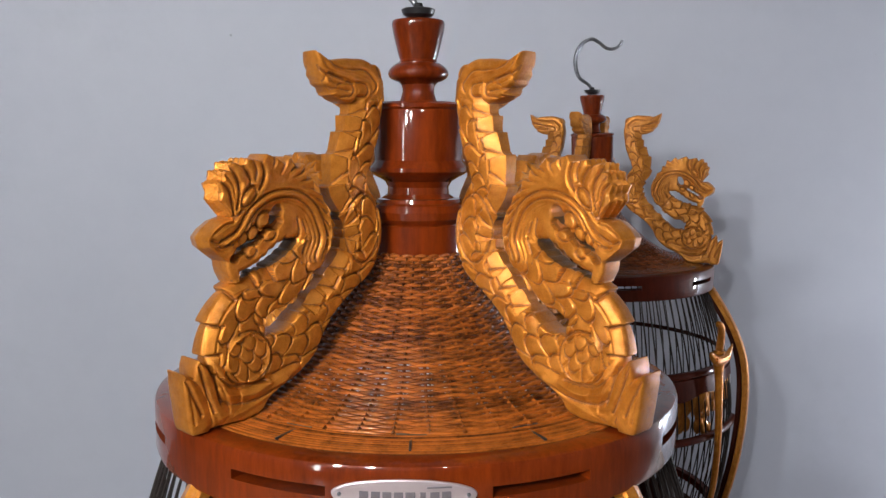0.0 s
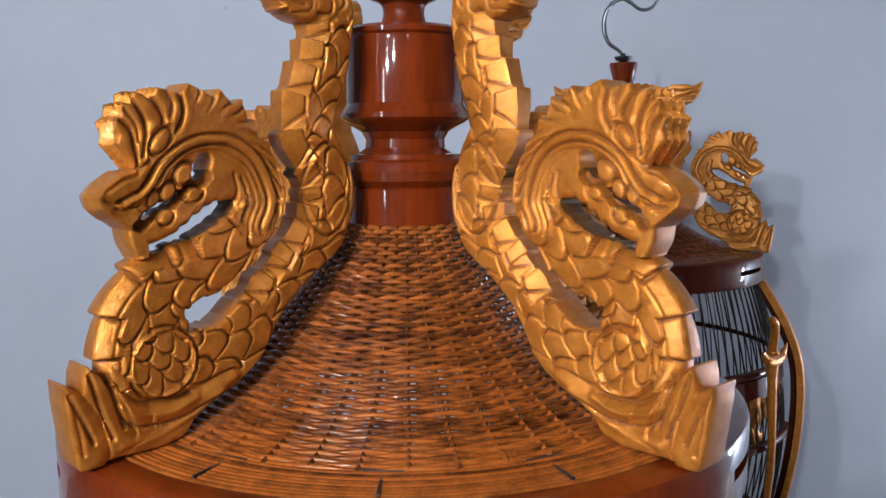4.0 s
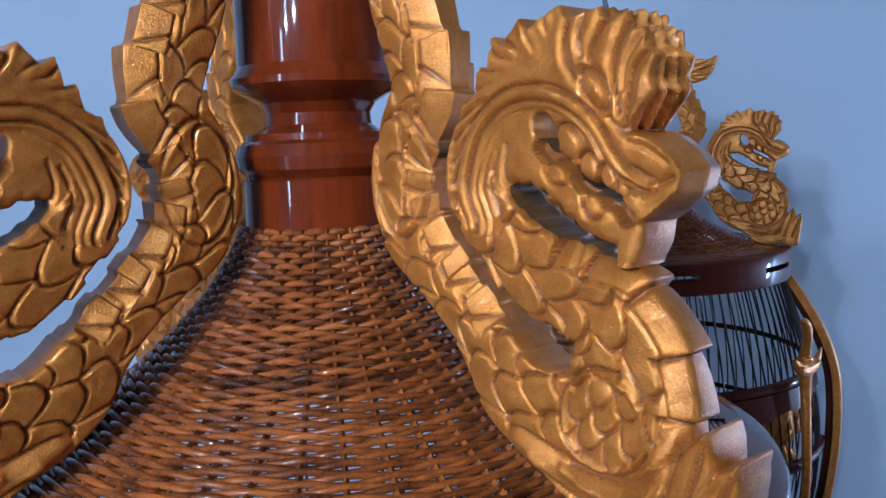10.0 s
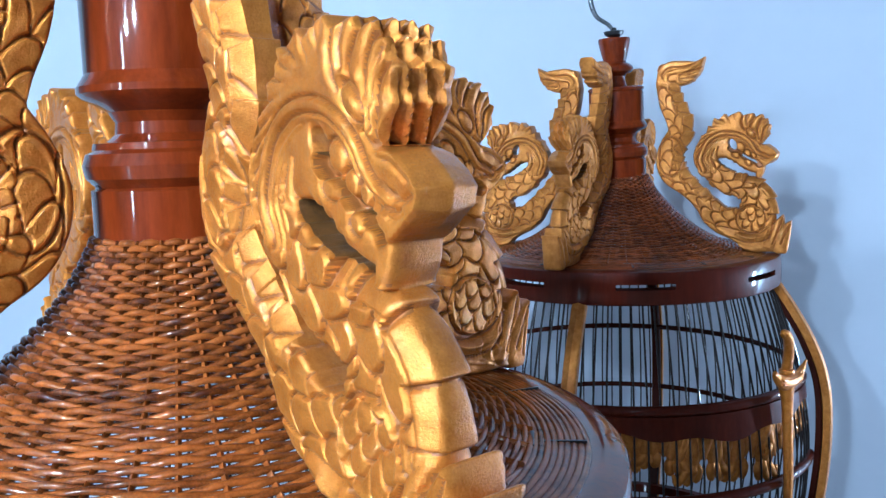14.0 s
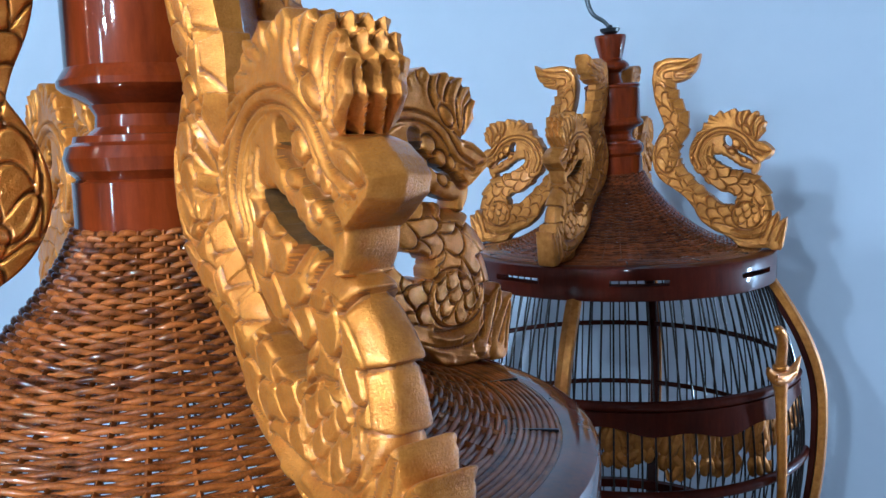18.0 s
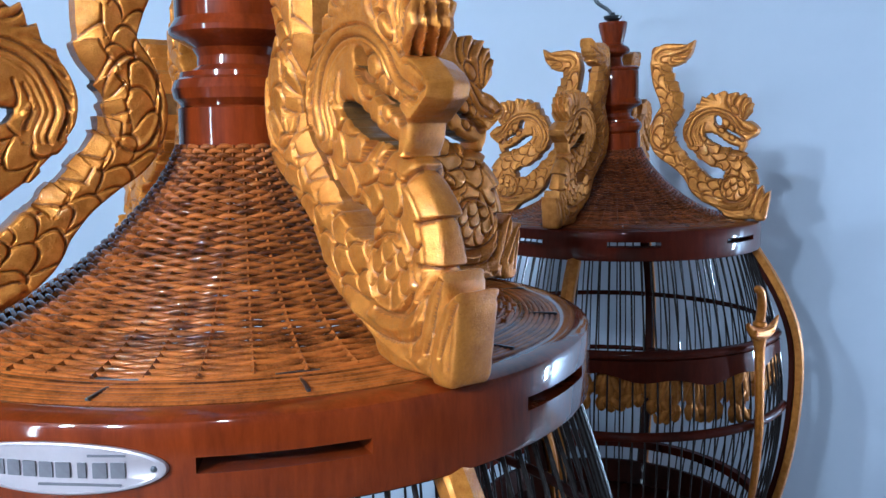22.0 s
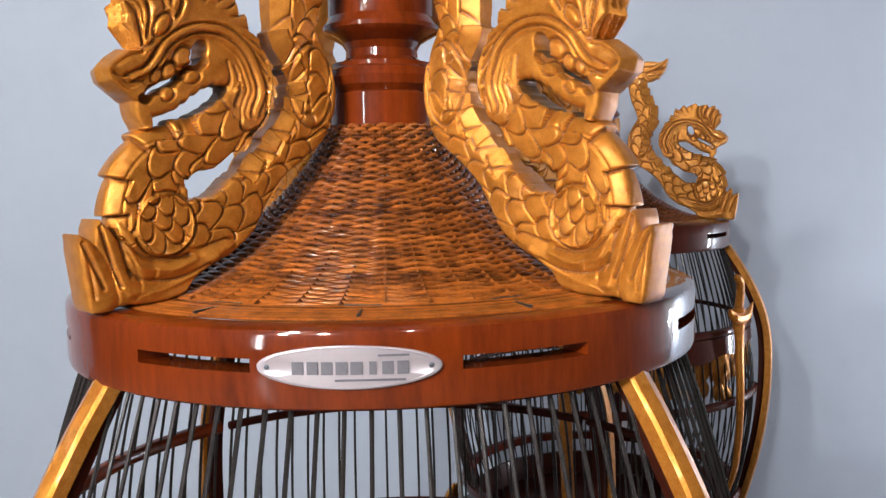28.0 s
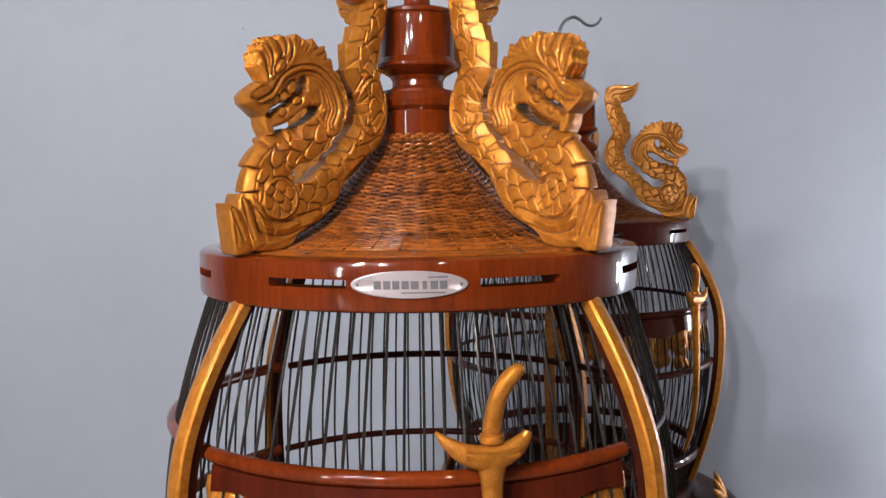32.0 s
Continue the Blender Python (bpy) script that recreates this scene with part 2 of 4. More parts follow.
def spline(points, per=12):
    """A smooth line through points of any dimension, as an array."""
    p = np.array(points, float)
    p = np.vstack([2 * p[0] - p[1], p, 2 * p[-1] - p[-2]])
    t = np.linspace(0, 1, per, endpoint=False)[:, None]
    out = []
    for a, b, c, d in zip(p, p[1:], p[2:], p[3:]):
        out.append(0.5 * (2 * b + (c - a) * t + (2 * a - 5 * b + 4 * c - d) * t ** 2 + (3 * b - a - 3 * c + d) * t ** 3))
    return np.vstack(out + [p[-2][None]])


def sweep(name, line, radii, mat, sides=8, flat=1.0, out=None, closed=False):
    """A tube along a 3D line. radii: one or one per point; flat squeezes it along 'out' (a vector)."""
    line = np.array(line, float)
    n = len(line)
    radii = np.broadcast_to(np.array(radii, float), (n,))
    tang = np.gradient(line, axis=0)
    if closed:
        tang = np.roll(line, -1, 0) - np.roll(line, 1, 0)
    tang /= np.linalg.norm(tang, axis=1)[:, None] + 1e-12
    ref = np.array(out if out is not None else (0.0, 0.0, 1.0))
    ref = np.broadcast_to(ref, (n, 3))
    s = np.cross(tang, ref)
    s /= np.linalg.norm(s, axis=1)[:, None] + 1e-9
    u = np.cross(s, tang)
    verts, faces = [], []
    for i in range(n):
        for k in range(sides):
            a = 2 * math.pi * k / sides
            verts.append(line[i] + radii[i] * (math.cos(a) * s[i] + flat * math.sin(a) * u[i]))
    for i in range(n if closed else n - 1):
        j = (i + 1) % n
        for k in range(sides):
            l = (k + 1) % sides
            faces.append((i * sides + k, i * sides + l, j * sides + l, j * sides + k))
    if not closed:
        faces += [tuple(range(sides))[::-1], tuple((n - 1) * sides + k for k in range(sides))]
    return sharp(mesh_of(name, verts, faces, mat), 50)


def about(az, r=0.0, z=0.0):
    """The pose of something on the cage at an azimuth (0 faces the front, 90 to +x); its local x points outwards."""
    a = radians(az)
    return pose(r * math.sin(a), -r * math.cos(a), z, 0, 0, az - 90)

# ---- the carved dragon ----
MM = 0.001


def nearest(px, pz, line):
    """Distance to a sampled line, the sample's number and the side on which the point lies."""
    a, b = line[:, 0], line[:, 1]
    best = np.full(px.shape, 1e9)
    which = np.zeros(px.shape, int)
    for i in range(len(line)):
        d = (px - a[i]) ** 2 + (pz - b[i]) ** 2
        near = d < best
        best[near], which[near] = d[near], i
    tx, tz = np.gradient(a), np.gradient(b)
    side = np.sign(tx[which] * (pz - b[which]) - tz[which] * (px - a[which]))
    return np.sqrt(best), which, side


def outline(px, pz, corners):
    """Signed distance to a closed outline, negative inside."""
    best, inside = np.full(px.shape, 1e9), np.zeros(px.shape, bool)
    for (ax, az), (bx, bz) in zip(corners, corners[1:] + corners[:1]):
        u = np.clip(((px - ax) * (bx - ax) + (pz - az) * (bz - az)) / ((bx - ax) ** 2 + (bz - az) ** 2), 0, 1)
        best = np.minimum(best, np.hypot(px - ax - u * (bx - ax), pz - az - u * (bz - az)))
        if az != bz:
            inside ^= ((az > pz) != (bz > pz)) & (px < ax + (pz - az) * (bx - ax) / (bz - az))
    return np.where(inside, -best, best)


def scales(s, v, pitch, wide):
    """Overlapping flat scales on a strip, each cut round by a V groove: s along, towards the tips, v across."""
    s = s + 0.9 * np.sin(v * 0.31 + s * 0.13)
    h = np.zeros(s.shape)
    for back in (0, 1):
        row = np.floor(s / pitch) - back
        a = (s - row * pitch) / (1.62 * pitch)
        b = (v / wide + 0.5 * np.mod(row, 2) + 0.09 * np.sin(row * 2.3)) % 1.0 - 0.5
        edge = (1 - (2 * np.abs(b) * 0.99) ** 2.6 * 0.62) * (1 + 0.05 * np.sin(row * 5.1 + b))
        inside = (a >= 0) & (a <= edge)
        h = np.where(inside, np.maximum(h, 0.58 * a - 0.10 * (2 * b) ** 2), h)
        h = h - 1.25 * np.exp(-((a - edge - 0.030) / 0.040) ** 2) * (a >= 0)
    return h


def dragon_mesh():
    """A thick board, sawn out, pierced and carved on both faces: strokes draw it. x is outwards, z up, in millimetres."""
    step = 0.48
    gx, gz = np.meshgrid(np.arange(32, 198, step), np.arange(-1, 225, step), indexing="ij")
    FACE = 9.4

    strokes = [
        ("tail", 0.0, [(53, 208, 7), (56, 198, 11.5), (58, 187, 12.6), (62, 170, 13.4), (70, 152, 14.2), (71.5, 137, 13.6), (63, 121, 14.2), (59.8, 106, 15.4), (65, 91, 15.2), (78, 78.5, 12.6), (90, 67.5, 11.6), (101, 55, 12.2), (111, 43, 15), (132, 32, 19)]),
        ("neck", 0.0, [(103, 126, 10), (98.5, 111, 12.3), (103, 97.5, 13.0), (113, 87, 13.3), (126, 79.5, 13.8), (141, 75.0, 14.2), (151, 68, 17.5), (155.5, 57, 19.6), (156, 45, 20), (153, 30, 19)]),
        ("fin", -0.3, [(55, 201, 8.5), (61, 206, 11.0), (70, 206, 11.4), (80, 206.5, 10.5), (88, 209, 8.0), (93, 213.5, 4.5), (98, 220, 0.8)]),
        ("fin", -0.5, [(62, 198, 8), (73, 199, 9.0), (82, 201, 7.5), (89, 203, 4.0)]),
        ("fin", -0.5, [(74, 198, 7.0), (80, 197, 5.0), (86.5, 194.5, 0.8)]),
        ("foot", 0.2, [(116, 25, 6), (132, 18, 9.5), (150, 15, 12.5), (166, 16, 13.5), (176, 14, 12)]),
        ("claw", 0.3, [(163, 16, 8.5), (168, 29, 6.5), (172, 40, 2.4)]),
        ("claw", 0.5, [(171, 12, 9.0), (176, 27, 7.5), (180, 38, 3.6), (181, 43, 0.8)]),
        ("claw", 0.2, [(180, 6, 7.0), (183, 20, 6.2), (187, 31, 3.8), (190, 36.5, 0.8)]),
        ("jaw", -0.2, [(114, 114, 7), (122, 110.5, 5.6), (134, 104.5, 6.4), (146, 98.5, 6.0), (154, 95, 5.2)]),
        ("chin", -0.3, [(157.5, 99, 5.2), (157.5, 92.5, 4.4), (156, 86.5, 3)]),
        ("core", 0.2, [(105, 118, 12), (112, 127, 13), (124, 131, 14), (136, 132, 14), (146, 130, 11.5), (152, 128, 8)]),
        ("core", 0.0, [(116, 119, 10), (132, 117, 10.5), (145, 112, 11), (153, 107, 10)]),
    ]

    F = np.full(gx.shape, 1e9)
    H = np.zeros(gx.shape)
    edge_h, chamfer = np.full(gx.shape, 7.6), np.full(gx.shape, 1.5)
    for key, lift, points in strokes:
        line = spline(points, 20)
        d, i, side = nearest(gx, gz, line)
        arc = np.concatenate([[0], np.cumsum(np.hypot(*np.diff(line[:, :2], axis=0).T))])
        tx, tz = np.gradient(line[:, 0]), np.gradient(line[:, 1])
        gap = np.hypot(tx, tz)
        along = ((gx - line[i, 0]) * tx[i] + (gz - line[i, 1]) * tz[i]) / gap[i]
        s, w = arc[i] + np.clip(along, -0.6 * gap[i], 0.6 * gap[i]), np.maximum(line[i, 2], 0.5)
        v = side * d
        up = FACE + lift - 0.5 * np.clip(d / w, 0, 1) ** 2
        side_h, side_c = np.full(w.shape, 6.8), np.full(w.shape, 2.0)
        if key == "tail":
            saw = ((s - 15) / 14.2) % 1.0
            plates = (side > 0) & (s > 15) & (s < 172)
            w = np.where(plates, w + 1.7 - 3.6 * saw + 1.2 * np.clip((saw - 0.86) / 0.14, 0, 1), w)
            up = up + 1.7 * scales(arc[-1] - s, v, 11.0, 14.6)
            belly = plates & (w - d < 11.5)
            bow = ((s - 15) / 14.2 + 0.05 * (w - d) * 0.8) % 1.0
            up = np.where(belly, FACE + 0.7 - 0.9 * bow - 1.5 * np.exp(-((bow - 0.97) / 0.05) ** 2) - 1.2 * np.exp(-((w - d - 11.0) / 0.7) ** 2), up)
            side_h, side_c = np.where(plates, 4.2 + 0.8 * (1 - saw), 7.2), np.where(plates, 10.0, 2.0)
        if key == "neck":
            saw = ((s - 62) / 12.2) % 1.0
            plates = (side > 0) & (s > 62) & (s < 124)
            w = np.where(plates, w - 1.6 + 3.2 * saw, w)
            under = (side < 0) & (s > 30) & (s < 92)
            w = np.where(under, w - 1.3 + 2.6 * ((s / 13.0) % 1.0), w)
            up = up + 1.7 * scales(s, v, 11.0, 14.6)
            belly = plates & (w - d < 8.0)
            up = np.where(belly, FACE + 0.9 * saw - 2.2 * np.exp(-((saw - 0.03) / 0.06) ** 2) - 2.2 * np.exp(-((saw - 1.03) / 0.06) ** 2) - 1.1 * np.exp(-((w - d - 7.7) / 0.7) ** 2), up)
            hair = s < 24 + 4 * np.sin(v * 0.9)
            up = np.where(hair, FACE + 0.5 + 0.7 * np.abs(np.sin(v * 0.55 + 0.8 * np.sin(s * 0.07))) ** 0.6, up)
            side_h, side_c = np.where(plates, 2.6 + 1.6 * saw, 7.0), np.where(plates, 8.6, 2.0)
        if key == "fin":
            up = up + 0.5 - 1.5 * np.exp(-((np.abs(v) - 4.2) / 0.7) ** 2) - 1.2 * np.exp(-(v / 0.6) ** 2) * (s > 12)
            side_h, side_c = np.minimum(7.0, 1.5 + 0.8 * w), np.full(w.shape, 2.6)
        if key == "foot":
            up = up + 0.8 * np.sin(v * 0.55 + 0.6)
        if key == "claw":
            up = up + 0.9 * (1 - (d / w) ** 2)
            side_h, side_c = np.full(w.shape, 7.6), np.full(w.shape, 1.4)
        if key == "jaw":
            side_h, side_c = np.full(w.shape, 5.2), np.full(w.shape, 3.6)
        f = d - w
        inside = f < 0.5
        over = key in ("claw", "core", "foot", "fin")
        H = np.where(inside, np.where((F < 0.5) & (not over), np.maximum(H, up), up), np.where((F > 0.5) & (f < F), up, H))
        own = f < F
        edge_h, chamfer = np.where(own, side_h, edge_h), np.where(own, side_c, chamfer)
        F = np.minimum(F, f)

    # head: the toothed mane with its rolled forelock, then the snout, each a flat plane cut off square in front
    mane = [(96, 100), (89.5, 106), (89.6, 114), (91.5, 121), (94, 127), (94.6, 133.5), (99, 132.6), (101, 138), (102.2, 144), (106.2, 142.4), (107, 147), (108.6, 152.6), (113, 149.6), (116, 152.5), (119.8, 156.6), (123.2, 152.6), (128, 155.4), (135.2, 158.2), (138.8, 153.6), (144, 155), (149.6, 155.8), (152.2, 150.4), (155.4, 153), (159.4, 153.4), (160, 148.4), (164.2, 148.8), (164.6, 143.4), (168, 141.4), (166, 136), (166.8, 132), (162, 126.6), (158, 121.6), (148, 114), (112, 112)]
    snout = [(157, 122), (165.5, 119.8), (171.5, 115.6), (175.4, 111.2), (174, 106.2), (168.5, 101.8), (163, 97.6), (157.5, 98.6), (151, 107), (145, 118)]
    for corners, level, side_h, side_c in ((mane, FACE + 0.4, 7.9, 1.3), (snout, FACE + 0.6, 8.6, 0.8)):
        f = outline(gx, gz, corners)
        H = np.where(f < 0.5, level, H)
        own = f < F
        edge_h, chamfer = np.where(own, side_h, edge_h), np.where(own, side_c, chamfer)
        F = np.minimum(F, f)
    # locks: long rolled ones on the brow and forelock, short slanting cuts down the nape
    rolls = [[(139, 153), (137.5, 146), (140, 139), (146, 134)], [(151, 151), (147.5, 145), (147, 140), (151, 136)], [(159.5, 150), (155.5, 143), (154.5, 136), (156, 127)], [(165, 142), (161, 138), (159.5, 131), (158, 123)], [(144.5, 154), (142.5, 149), (143.5, 143)], [(163, 146), (158.5, 140), (157.5, 133)]]
    for k, pts in enumerate(rolls):
        d, i, side = nearest(gx, gz, spline(pts, 10))
        H = H + (F < 1) * ((0.6 if k < 4 else 0.3) * np.exp(-((d - 3.0) / 1.7) ** 2) - (2.7 if k < 4 else 1.3) * np.exp(-(d / 0.75) ** 2))
    nape = [((109, 138), (101, 136), (95, 133)), ((106, 133.5), (99, 130.5), (93.5, 127)), ((103, 129), (96, 125), (91.5, 121)), ((99, 123.5), (94, 119), (90.5, 114)), ((97, 118), (93, 113), (90, 107)), ((95, 112), (93, 107), (92, 101)), ((113, 141), (107, 142), (102.5, 143)), ((117, 144), (111, 146), (107.5, 150)), ((120, 146), (116.5, 149), (114, 150)), ((126, 146), (123.5, 150), (122.6, 153)), ((131.5, 150), (130, 153), (130, 156))]
    for pts in nape:
        d, i, side = nearest(gx, gz, spline(pts, 8))
        H = H + (F < 1) * np.clip((i + 2) / 12, 0, 1) * (0.4 * np.exp(-((d - 1.8) / 1.2) ** 2) - 1.9 * np.exp(-(d / 0.55) ** 2))

    # haunch: a scaled disc with a rim
    q = np.hypot(gx - 149, gz - 39.5)
    disc = FACE + 0.5 + 1.7 * scales(110 - gz - 0.35 * gx, gx - 0.35 * gz, 8.5, 10.5)
    H = np.where(q < 14.5, disc, H) + 0.9 * np.exp(-((q - 14.2) / 0.8) ** 2) - 1.9 * np.exp(-((q - 15.8) / 0.6) ** 2) * (gx + 0.4 * gz < 177)
    # the coil of the tail, ringed
    q = np.hypot((gx - 61.5) / 11.5, (gz - 110) / 20.0)
    ring = (gx < 76) & (gz > 86)
    H = H + ring * (0.7 * np.exp(-((q - 1) / 0.08) ** 2) - 1.9 * np.exp(-((q - 1.13) / 0.05) ** 2))

    # the brow sweeps back round the head in one broad band with flowing grooves inside it
    brow = spline([(165, 108.5), (161, 111.0), (155, 114.5), (147, 126), (137, 133), (126, 136), (113, 135), (101.5, 128), (95, 117), (92, 105), (96, 94)], 12)
    d, i, side = nearest(gx, gz, brow)
    _, _, middle = nearest(np.array([122.0]), np.array([115.0]), brow)
    far = i / len(brow)
    within = (side == middle[0]) & (d < 5.5 + 9 * np.clip(far - 0.45, 0, 1) * 2) & (gz > 91) & (F < 0)
    flow = FACE + 0.7 + 0.7 * np.exp(-((d - 2.0) / 2.0) ** 2) - 0.10 * d
    for k, deep in ((4.4, 2.0), (7.4, 0.9), (10.2, 1.1)):
        flow = flow - deep * np.exp(-((d - k * (0.75 + 0.25 * np.clip(far * 1.6, 0, 1))) / 0.6) ** 2)
    H = np.where(within, flow, H)
    cheek = (side == middle[0]) & ~within & (gz > 100) & (gx > 106) & (np.hypot((gx - 134) / 28, (gz - 114) / 17) < 1) & (F < 0)
    H = np.where(cheek, FACE - 0.7, H)
    H = np.where((side != middle[0]) & (d < 4), H - 2.0 * np.exp(-((d - 0.6) / 0.7) ** 2), H)

    # raised lines and deeper cuts: nose, forelock, lip, foot, claws
    ridges = [([(122, 22), (136, 14), (152, 9), (168, 8)], 1.8, 1.4), ([(134, 22), (147, 18), (162, 20), (168, 24)], 1.5, 1.3)]
    for pts, wide, high in ridges:
        d, i, _ = nearest(gx, gz, spline(pts, 10))
        H = H + high * np.exp(-(d / wide) ** 2) * (F < 3)
    cuts = [([(158, 121), (152.5, 126), (152, 130)], 0.8, 1.8), ([(164.5, 108), (158.5, 112), (154, 118), (150, 123.5)], 0.6, 1.5), ([(166.5, 106.5), (160, 106), (155, 108.5)], 0.6, 1.2), ([(172, 109.5), (168, 108), (165.5, 109.5)], 0.8, 1.6), ([(158.5, 119), (164, 117.5), (171, 113)], 0.6, 0.9), ([(109, 117), (106, 108), (109, 98)], 0.7, 1.4), ([(113, 119), (111.5, 111), (114, 104)], 0.7, 1.3), ([(137, 24), (148, 22.5), (160, 25), (170, 33)], 0.8, 1.8), ([(126, 19), (142, 13.5), (160, 14), (168, 19)], 0.8, 1.6), ([(173, 38), (170, 26), (167, 16)], 0.8, 2.0), ([(181, 40), (177, 26), (172, 12)], 0.8, 2.4), ([(189, 33), (184, 22), (180, 12)], 0.8, 2.2), ([(187, 26), (185, 16), (184, 8)], 0.6, 1.1), ([(96, 209), (82, 205), (70, 202)], 0.7, 1.5), ([(92, 198), (82, 198), (74, 197)], 0.7, 1.3)]
    for pts, wide, deep in cuts:
        d, i, _ = nearest(gx, gz, spline(pts, 10))
        H = H - 1.2 * deep * np.exp(-(d / (1.1 * wide)) ** 2)
    # eye
    e = np.hypot((gx - 148.0) / 3.6 + (gz - 133.5) / 8.0, (gz - 133.5) / 5.0)
    H = np.where(e < 1.5, FACE + 0.9, H) + 0.9 * np.clip((1 - e) / 0.5, 0, 1) - 2.2 * np.exp(-((e - 1.15) / 0.17) ** 2)
    # the open mouth, cut through along its middle, and the teeth left standing
    gape = spline([(126, 118), (131, 115), (138, 110.5), (147, 105.5), (154, 101.5), (158, 98.6)], 14)
    mouth, i, side = nearest(gx, gz, gape)
    H = np.where(mouth < 2.6 + 0.5 * np.sin(gx * 0.9), 3.4, H)
    F = np.maximum(F, np.where((gx > 138), 1.3 - mouth - 1.6 * np.clip((gx - 153) / 3, 0, 1), -50))
    for x, z, a, b in ((137, 119.5, 4.4, 4.6), (144.5, 112, 3.4, 4.2), (151, 109.5, 2.6, 3.6), (132.5, 110.5, 3.8, 3.2), (145.5, 101.5, 3.0, 3.4)):
        q = np.hypot((gx - x) / a + 0.25 * (gz - z) / b, (gz - z) / b)
        H = np.where(q < 1, FACE - 1.5 + 1.0 * np.clip((1 - q) / 0.3, 0, 1), H) - 2.4 * np.exp(-((q - 1.13) / 0.13) ** 2)
    slot = spline([(146, 90.6, 1.0), (139, 92.5, 2.6), (129, 98, 4.2), (120, 103, 4.2), (114, 105, 1.8)], 12)
    d, i, _ = nearest(gx, gz, slot)
    F = np.maximum(F, slot[i, 2] + 0.5 * np.sin(gx * 1.1) - d)
    F = np.maximum(F, 4.4 * (1 - np.hypot((gx - 128.5) / 4.4 + (gz - 122.5) / 16.0, (gz - 122.5) / 6.2)))
    # the gap sawn between neck and tail, widest in its crook
    slit = spline([(82.5, 121, 1.6), (80.5, 114, 3.6), (80.5, 104, 4.6), (87, 92, 4.8), (97, 80.5, 4.8), (107, 71, 4.6), (118, 62, 5.6), (128, 57, 7.4)], 12)
    d, i, _ = nearest(gx, gz, slit)
    F = np.maximum(F, slit[i, 2] - d - 0.8 + 0.8 * np.sign(np.sin(i * 0.42)))
    base = spline([(96, 36), (104, 29), (113, 22.5), (125, 17), (134, 11.5), (141, 4.5), (152, 1.4), (196, 0.8)], 10)
    F = np.maximum(F, np.interp(gx, base[:, 0], base[:, 1]) - gz)

    # cells inside the outline; the border is drawn in to it
    keep = (F[:-1, :-1] + F[1:, :-1] + F[:-1, 1:] + F[1:, 1:]) < 0
    n0, n1 = F.shape
    used = np.zeros(F.shape, bool)
    full = np.ones(F.shape, bool)
    padded = np.pad(keep, 1)
    for a in (0, 1):
        for b in (0, 1):
            used[a:n0 - 1 + a, b:n1 - 1 + b] |= keep
            full &= padded[a:a + n0, b:b + n1]
    border = used & ~full
    Fx, Fz = np.gradient(F, step)
    g = np.maximum(np.hypot(Fx, Fz), 0.5)
    move = np.where(border, np.clip(F / g, -step, step), 0)
    X, Z = gx - move * Fx / g, gz - move * Fz / g
    # traces of the knife: flat cuts and low waves
    H = H + 0.16 * np.sin(gx * 0.42 + 2.2 * np.sin(gz * 0.23)) * np.sin(gz * 0.50 + 1.7 * np.sin(gx * 0.21)) + 0.05 * np.sin(gx * 1.3 + 2.0 * np.sin(gz * 0.9)) * np.sin(gz * 1.5)
    for _ in range(4):
        P = np.pad(chamfer, 1, mode="edge")
        chamfer = (P[:-2, 1:-1] + P[2:, 1:-1] + P[1:-1, :-2] + P[1:-1, 2:] + 2 * chamfer) / 6
    for _ in range(2):
        P = np.pad(H, 1, mode="edge")
        H = (P[:-2, 1:-1] + P[2:, 1:-1] + P[1:-1, :-2] + P[1:-1, 2:] + 5 * H) / 9
    H = np.clip(H, 1.2, 13.5)
    # cells sunk below the mean height around them take the darker brown
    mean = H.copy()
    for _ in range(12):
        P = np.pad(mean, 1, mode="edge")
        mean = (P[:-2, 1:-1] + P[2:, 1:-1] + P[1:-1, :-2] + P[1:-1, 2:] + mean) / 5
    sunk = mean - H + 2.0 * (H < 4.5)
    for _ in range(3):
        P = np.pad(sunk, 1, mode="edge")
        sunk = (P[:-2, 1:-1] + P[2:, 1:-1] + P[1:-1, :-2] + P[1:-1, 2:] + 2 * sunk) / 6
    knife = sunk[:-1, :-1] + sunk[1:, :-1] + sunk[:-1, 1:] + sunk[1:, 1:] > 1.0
    depth = np.clip(-np.where(border, 0, F) / chamfer, 0, 1)
    bend = np.where((chamfer > 7.6) & (gx > 140) & (gz < 90), 0.6, 0.05)
    profile = np.where(chamfer > 4.5, bend * np.sqrt(1 - (1 - depth) ** 2) + (1 - bend) * depth, np.sqrt(1 - (1 - depth) ** 2))
    H = np.where(H > edge_h, edge_h + (H - edge_h) * profile, np.minimum(edge_h, H))
    H = np.where(border, np.minimum(edge_h, np.maximum(H, 1.2)), H)
    number = -np.ones(F.shape, int)
    count = int(used.sum())
    number[used] = np.arange(count)
    ii, jj = np.nonzero(keep)
    quad = np.stack([number[ii, jj], number[ii + 1, jj], number[ii + 1, jj + 1], number[ii, jj + 1]], 1)
    edges = set()
    for q in quad.tolist():
        edges.update(zip(q, q[1:] + q[:1]))
    rim_edges = np.array(sorted((a, b) for a, b in edges if (b, a) not in edges))
    flat_x, flat_z = X[used], Z[used]
    for _ in range(4):
        for axis in (flat_x, flat_z):
            total, near = np.zeros(count), np.zeros(count)
            for a, b in ((0, 1), (1, 0)):
                np.add.at(total, rim_edges[:, a], axis[rim_edges[:, b]])
                np.add.at(near, rim_edges[:, a], 1)
            on = near > 0
            axis[on] = 0.5 * axis[on] + 0.5 * total[on] / near[on]
    X[used], Z[used] = flat_x, flat_z
    Y = H[used]
